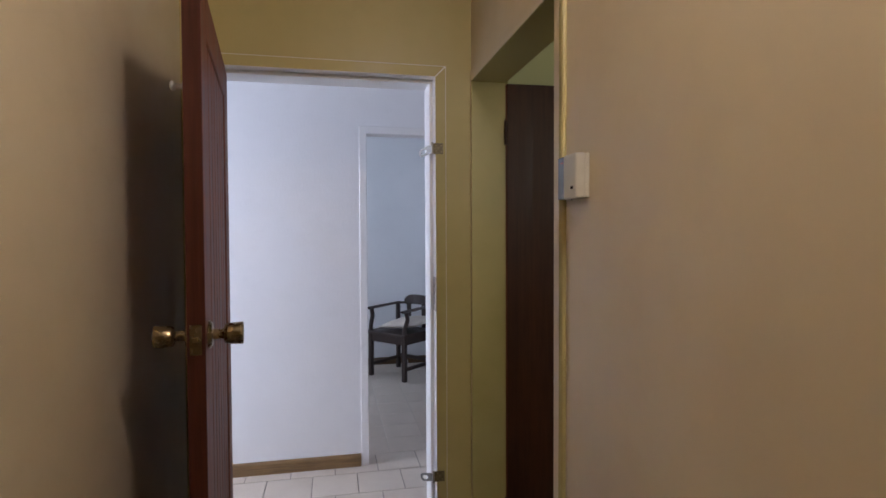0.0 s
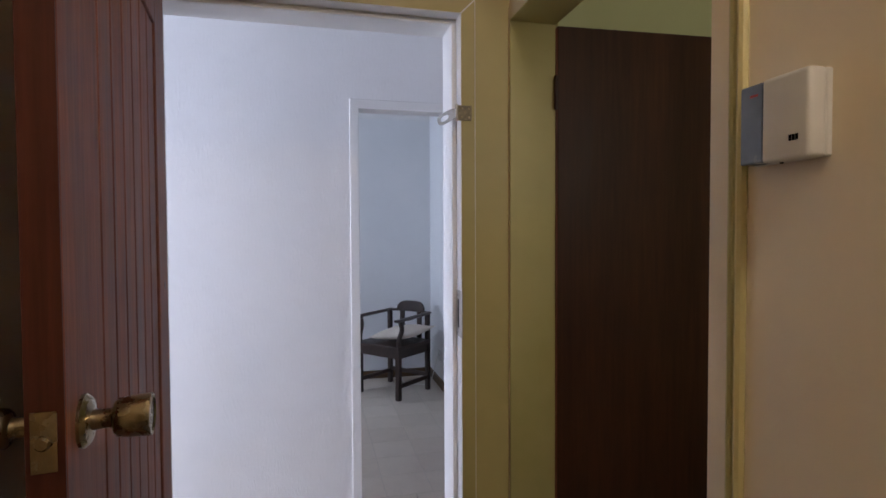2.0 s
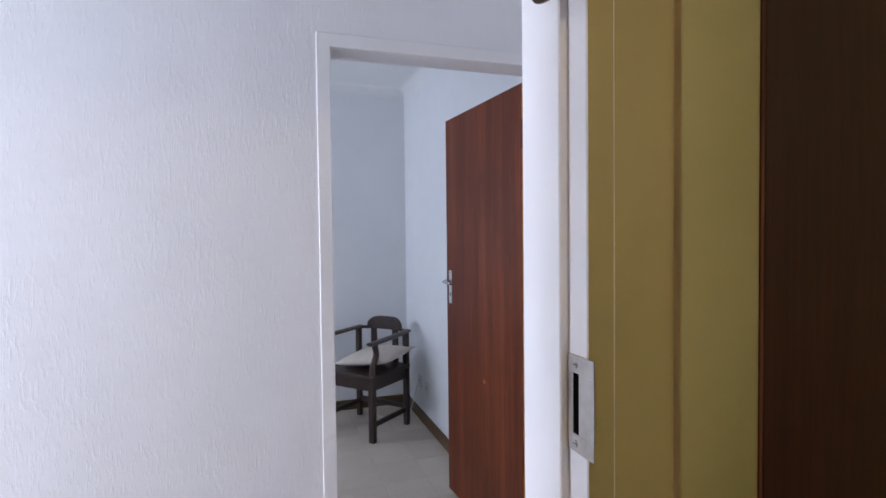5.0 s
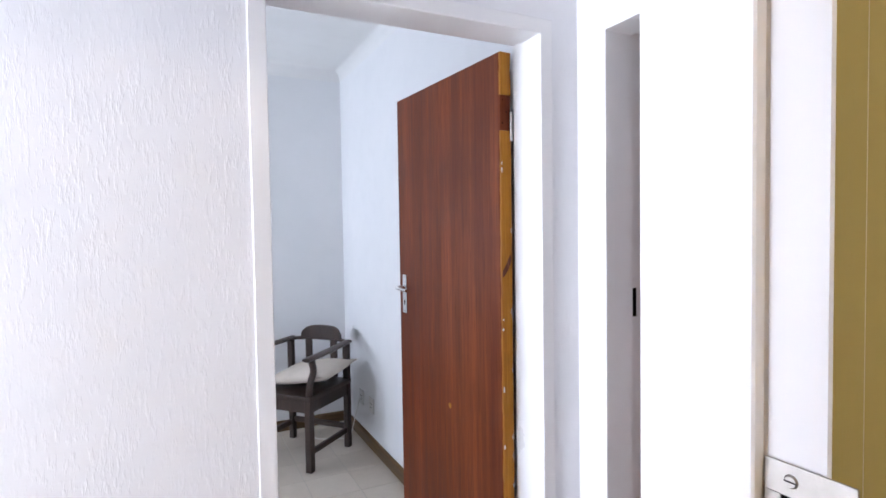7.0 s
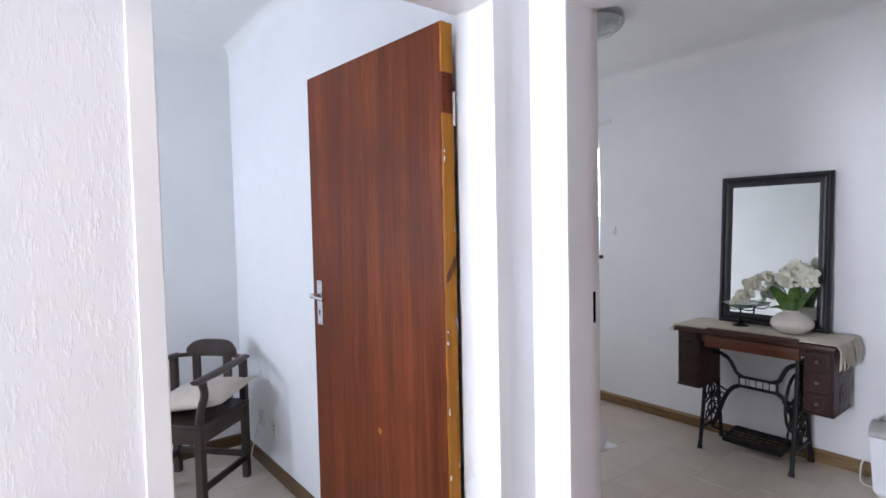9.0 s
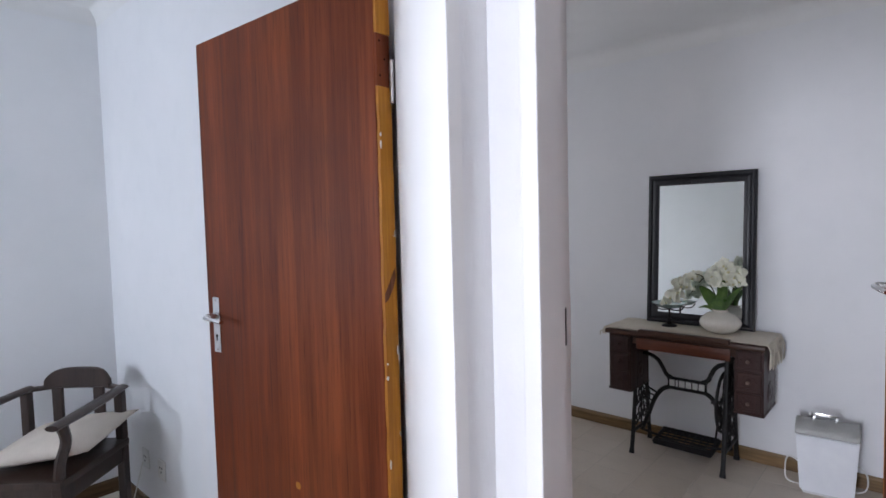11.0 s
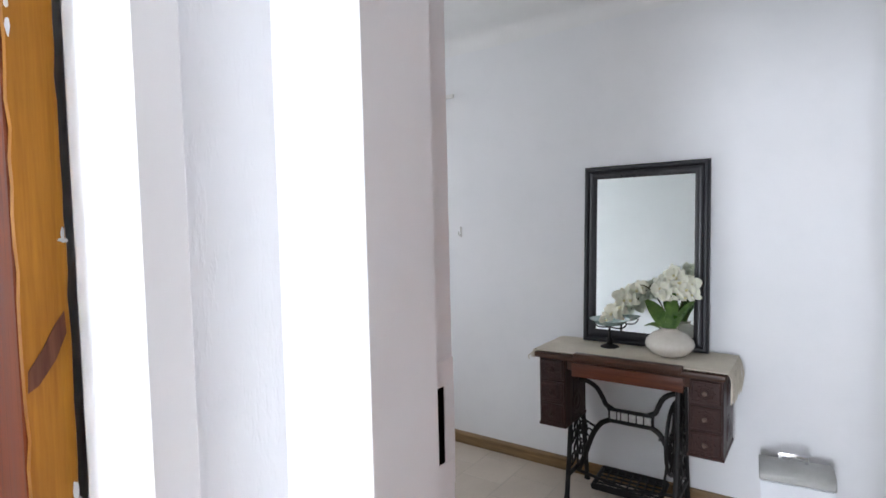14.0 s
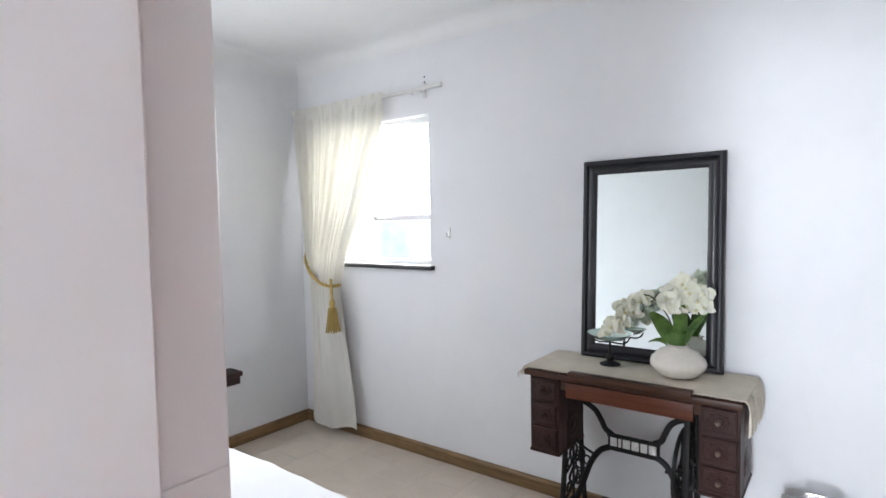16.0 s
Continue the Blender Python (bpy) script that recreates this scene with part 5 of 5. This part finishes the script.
part("catch", tube([(GX - 0.05, 5.20, 1.462), (GX - 0.05, 5.32, 1.462)], 0.005, 8), M["steel"], wi)
hookt = thing("wall_hook", Matrix.Translation((ROOM3_E, 4.715, 1.37)), "small grey curtain hook screwed into the wall", "hook")
part("plate", box(-0.005, 0, -0.006, 0.006, -0.035, 0.03, 0.001), M["steel"], hookt)
part("prong", tube(spline([(-0.005, 0, -0.02), (-0.025, 0, -0.022), (-0.03, 0, 0.0)], 4), 0.004, 8), M["steel"], hookt, smooth=True)

# Self-lit sheet in place of the bright outdoors behind the panes.
backdrop = solid("backdrop", box(ROOM3_E + 6.0, ROOM3_E + 6.05, -4.0, 22.0, -3.0, 5.0), M["outdoor_glow"], "glowing sheet standing in for the hazy bright outdoors", "backdrop", "structure")

# -- curtain rail, curtain and tieback
RX, RZ = ROOM3_E - 0.055, 2.21
rail = thing("curtain_rail", Matrix.Translation((RX, 5.4, RZ)), "thin white curtain rail on wall brackets above the window", "curtain rail")
part("track", box(-0.008, 0.008, 4.715 - 5.4, ROOM3_N - 0.01 - 5.4, -0.012, 0.012, 0.002), M["plastic"], rail)
for y in (4.88, 5.95):
    b = part("bracket", box(-0.01, 0.055, y - 5.4 - 0.008, y - 5.4 + 0.008, -0.018, -0.012), M["plastic"], rail)
    part("bracket_plate", box(0.049, 0.055, y - 5.4 - 0.012, y - 5.4 + 0.012, -0.045, 0.045), M["plastic"], b)
for y in (4.84, 4.93):
    part("runner", lathe([(0.006, -0.03), (0.007, -0.012)], 8, (0, y - 5.4, 0), 'z'), M["plastic"], rail)
for dz in (0.06, 0.03):
    part("drill_hole", lathe([(0.006, 0.0545), (0.005, 0.0535)], 8, (0, 4.88 - 5.4, dz + 0.02), 'x'), M["hole"], rail)

cu = bmesh.new()
NU, NV = 240, 60
TIE_Z = 1.02
key = [(2.25, 5.14, 6.01), (2.05, 5.17, 5.99), (1.6, 5.35, 5.93), (1.25, 5.51, 5.895), (TIE_Z, 5.58, 5.86), (0.95, 5.575, 5.865), (0.7, 5.545, 5.875), (0.3, 5.47, 5.885), (0.0, 5.44, 5.89)]
rows = []
for j in range(NV + 1):
    z = RZ + 0.022 - (RZ - 0.04) * j / NV
    # left and right edges of the cloth, gathered at the tie
    for (z1, a1, b1), (z2, a2, b2) in zip(key, key[1:]):
        if z2 <= z <= z1:
            f = (z - z2) / (z1 - z2)
            lo, hi = a2 + (a1 - a2) * f, b2 + (b1 - b2) * f
            break
    head = max(0.0, 1 - max(0.0, RZ + 0.022 - z - 0.05) / 0.05)
    below = min(1.0, max(0.0, (TIE_Z - z) / 0.22))
    squeeze = math.exp(-((z - TIE_Z) / 0.17) ** 2)
    row = []
    for i in range(NU + 1):
        u = i / NU
        ph = math.pi * 2 * (9 * u + 0.35 * math.sin(u * 7 + 0.6)) + 0.35 * math.sin(z * 2.6 + u * 5)
        upper = 0.030 * (math.sin(ph) + 0.32 * math.sin(2 * ph + 0.8)) * (0.65 + 0.35 * math.sin(u * 15 + 1)) * (1 - 0.6 * squeeze)
        upper += 0.007 * math.sin(3 * ph + 1.3 + 0.8 * math.sin(z * 4)) * (1 - 0.5 * squeeze)
        lower = 0.016 * math.sin(u * 13 + 0.8 * math.sin(z * 1.7)) + 0.010 * math.sin(ph) * math.exp(-(TIE_Z - z) / 0.25)
        pleat = 0.010 * math.sin(u * math.pi * 2 * 18) * (0.5 + 0.5 * math.sin(ph))
        x = RX - 0.03 + (1 - head) * ((1 - below) * upper + below * lower) + head * pleat
        x -= 0.04 * (1 - min(1, max(0, (z - 1.0) / 1.0))) * math.sin(math.pi * u)
        row.append(cu.verts.new((x, lo + (hi - lo) * u, z + 0.016 * math.sin(u * 7 + 0.5) * (j / NV) ** 6)))
    rows.append(row)
for a, b in zip(rows, rows[1:]):
    for k in range(NU):
        cu.faces.new((a[k], a[k + 1], b[k + 1], b[k]))
e = bmesh.ops.extrude_face_region(cu, geom=cu.faces[:])
bmesh.ops.translate(cu, verts=[v for v in e["geom"] if isinstance(v, bmesh.types.BMVert)], vec=(0.002, 0, 0))
curtain = thing("curtain", Matrix.Translation((0, 0, 0)), "long cream curtain with pleated heading, gathered by a tieback", "curtain")
part("cloth", cu, M["curtain"], curtain, smooth=True)
tie = thing("curtain_tieback", Matrix.Translation((0, 0, 0)), "twisted gold cord tieback with a long tassel", "tieback")
tp = spline([(ROOM3_E - 0.012, 5.955, 1.29), (RX - 0.05, 5.89, 1.21), (RX - 0.088, 5.81, 1.12), (RX - 0.100, 5.70, 1.05), (RX - 0.092, 5.60, 1.025), (RX - 0.03, 5.56, 1.03)], 10)
cord = bmesh.new()
for ph in (0, math.pi):
    tw = []
    for k, p in enumerate(tp):
        a = k * 0.9 + ph
        tw.append(Vector(p) + Vector((0.005 * math.cos(a), 0, 0.005 * math.sin(a))))
    tube(tw, 0.0075, 7, cord)
part("cord", cord, M["gold"], tie, smooth=True)
ta = Vector((RX - 0.102, 5.575, 1.075))
part("drop_cord", tube([ta, ta + Vector((0, -0.004, -0.10)), ta + Vector((0, -0.006, -0.15))], 0.009, 8), M["gold"], tie, smooth=True)
part("tassel_head", lathe([(0.006, -0.13), (0.017, -0.145), (0.020, -0.165), (0.014, -0.185), (0.018, -0.195)], 16, ta + Vector((0, -0.006, 0)), 'z'), M["gold"], tie, smooth=True)
sk = bmesh.new()
random.seed(8)
for k in range(34):
    a = k * 2.399
    r = 0.027 * math.sqrt((k + 0.5) / 34)
    b0 = ta + Vector((r * math.cos(a), -0.006 + r * math.sin(a), -0.19))
    tube([b0, b0 + Vector((0.4 * r * math.cos(a), 0.5 * r * math.sin(a), -0.08)), b0 + Vector((0.9 * r * math.cos(a), 1.1 * r * math.sin(a), -0.16 + random.uniform(-0.008, 0.008)))], 0.0032, 5, sk)
part("tassel_skirt", sk, M["gold"], tie)

# -- bed
bed = thing("bed", Matrix.Translation((1.905, 4.92, 0)), "bed with rumpled white cotton cover on a grey base", "bed")
part("base", box(-0.45, 0.44, -0.98, 0.98, 0.18, 0.31, 0.012, 2), M["greycloth"], bed, "grey fabric bed base", True)
for x in (-0.38, 0.40):
    for y in (-0.945, 0.90):
        part("leg", box(x - 0.016, x + 0.016, y - 0.016, y + 0.016, 0.0, 0.185, 0.002), M["black"], bed)
cov = bmesh.new()
nu = 56
gr = []
for i in range(nu + 1):
    row = []
    for j in range(nu + 1):
        u, v = -1 + 2 * i / nu, -1 + 2 * j / nu
        rr = min(1.0, (abs(u) ** 9 + abs(v) ** 9) ** (1 / 9))
        k = max(0.0, (rr - 0.62) / 0.38)
        ang = k * 1.95
        f = (0.62 + 0.38 * math.sin(ang)) / rr if k > 0 else 1.0
        x, y = u * 0.55 * f, v * 1.04 * (f if k > 0 else 1.0)
        z = 0.325 + 0.205 * math.cos(ang)
        z += 0.010 * noise.noise(Vector((x * 5, y * 5, 1))) + 0.004 * noise.noise(Vector((x * 15, y * 15, 7)))
        row.append(cov.verts.new((x + 0.014 * noise.noise(Vector((y * 6, z * 6, 3))), y + 0.014 * noise.noise(Vector((x * 6, z * 6, 5))), z)))
    gr.append(row)
for i in range(nu):
    for j in range(nu):
        cov.faces.new((gr[i][j], gr[i + 1][j], gr[i + 1][j + 1], gr[i][j + 1]))
e = bmesh.ops.extrude_face_region(cov, geom=cov.faces[:])
for v in e["geom"]:
    if isinstance(v, bmesh.types.BMVert):
        v.co = Vector((v.co.x * 0.97, v.co.y * 0.985, max(0.232, v.co.z - 0.03)))
part("cover", cov, M["sheet"], bed, "rumpled white cotton cover", True)

# -- small dark shelf on the wall beside the bed
sh = thing("bedside_shelf", Matrix.Translation((2.835, ROOM3_N, 0.44)), "small dark wooden shelf fixed to the wall beside the bed", "shelf")
part("board", box(-0.20, 0.20, -0.14, 0.0, 0.05, 0.08, 0.003), M["walnut"], sh)
part("front_rail", box(-0.19, 0.19, -0.125, -0.105, 0.0, 0.05, 0.002), M["walnut"], sh)
for x in (-0.18, 0.18):
    part("bracket", box(x - 0.012, x + 0.012, -0.105, 0.0, 0.0, 0.05, 0.002), M["walnut"], sh)

# ---------------------------------------------------------------- floor tiles
TILE, JOINT = 0.258, 0.005
tile_bm = box(-TILE / 2 + JOINT / 2, TILE / 2 - JOINT / 2, -TILE / 2 + JOINT / 2, TILE / 2 - JOINT / 2, -0.006, 0.0)
bmesh.ops.bevel(tile_bm, geom=[e for e in tile_bm.edges if all(v.co.z > -0.001 for v in e.verts)], offset=0.0015, segments=1, affect='EDGES')
tile_mesh = bm_to("tile", tile_bm, M["tile"])


def lay_tiles(x0, x1, y0, rows, parent, bond):
    """Whole tiles in rows along x; bond: each second row is moved by half a tile."""
    for r in range(rows):
        x = x0 - (TILE / 2 if r % 2 and bond else 0)
        while x < x1:
            o = new("tile", tile_mesh)
            o.location = (x + TILE / 2, y0 + (r + 0.5) * TILE, 0)
            o.parent = parent
            x += TILE


lay_tiles(-0.012 - 9 * TILE, X3A + 0.02, 3.217 - 4 * TILE, 5, floor_main, True)
lay_tiles(0.342 - 7 * TILE, ROOM2_E, 3.217 + TILE, 10, floor_small, False)
lay_tiles(X3A + 0.05, ROOM3_E, 3.217 - 4 * TILE, 15, floor_bed, True)
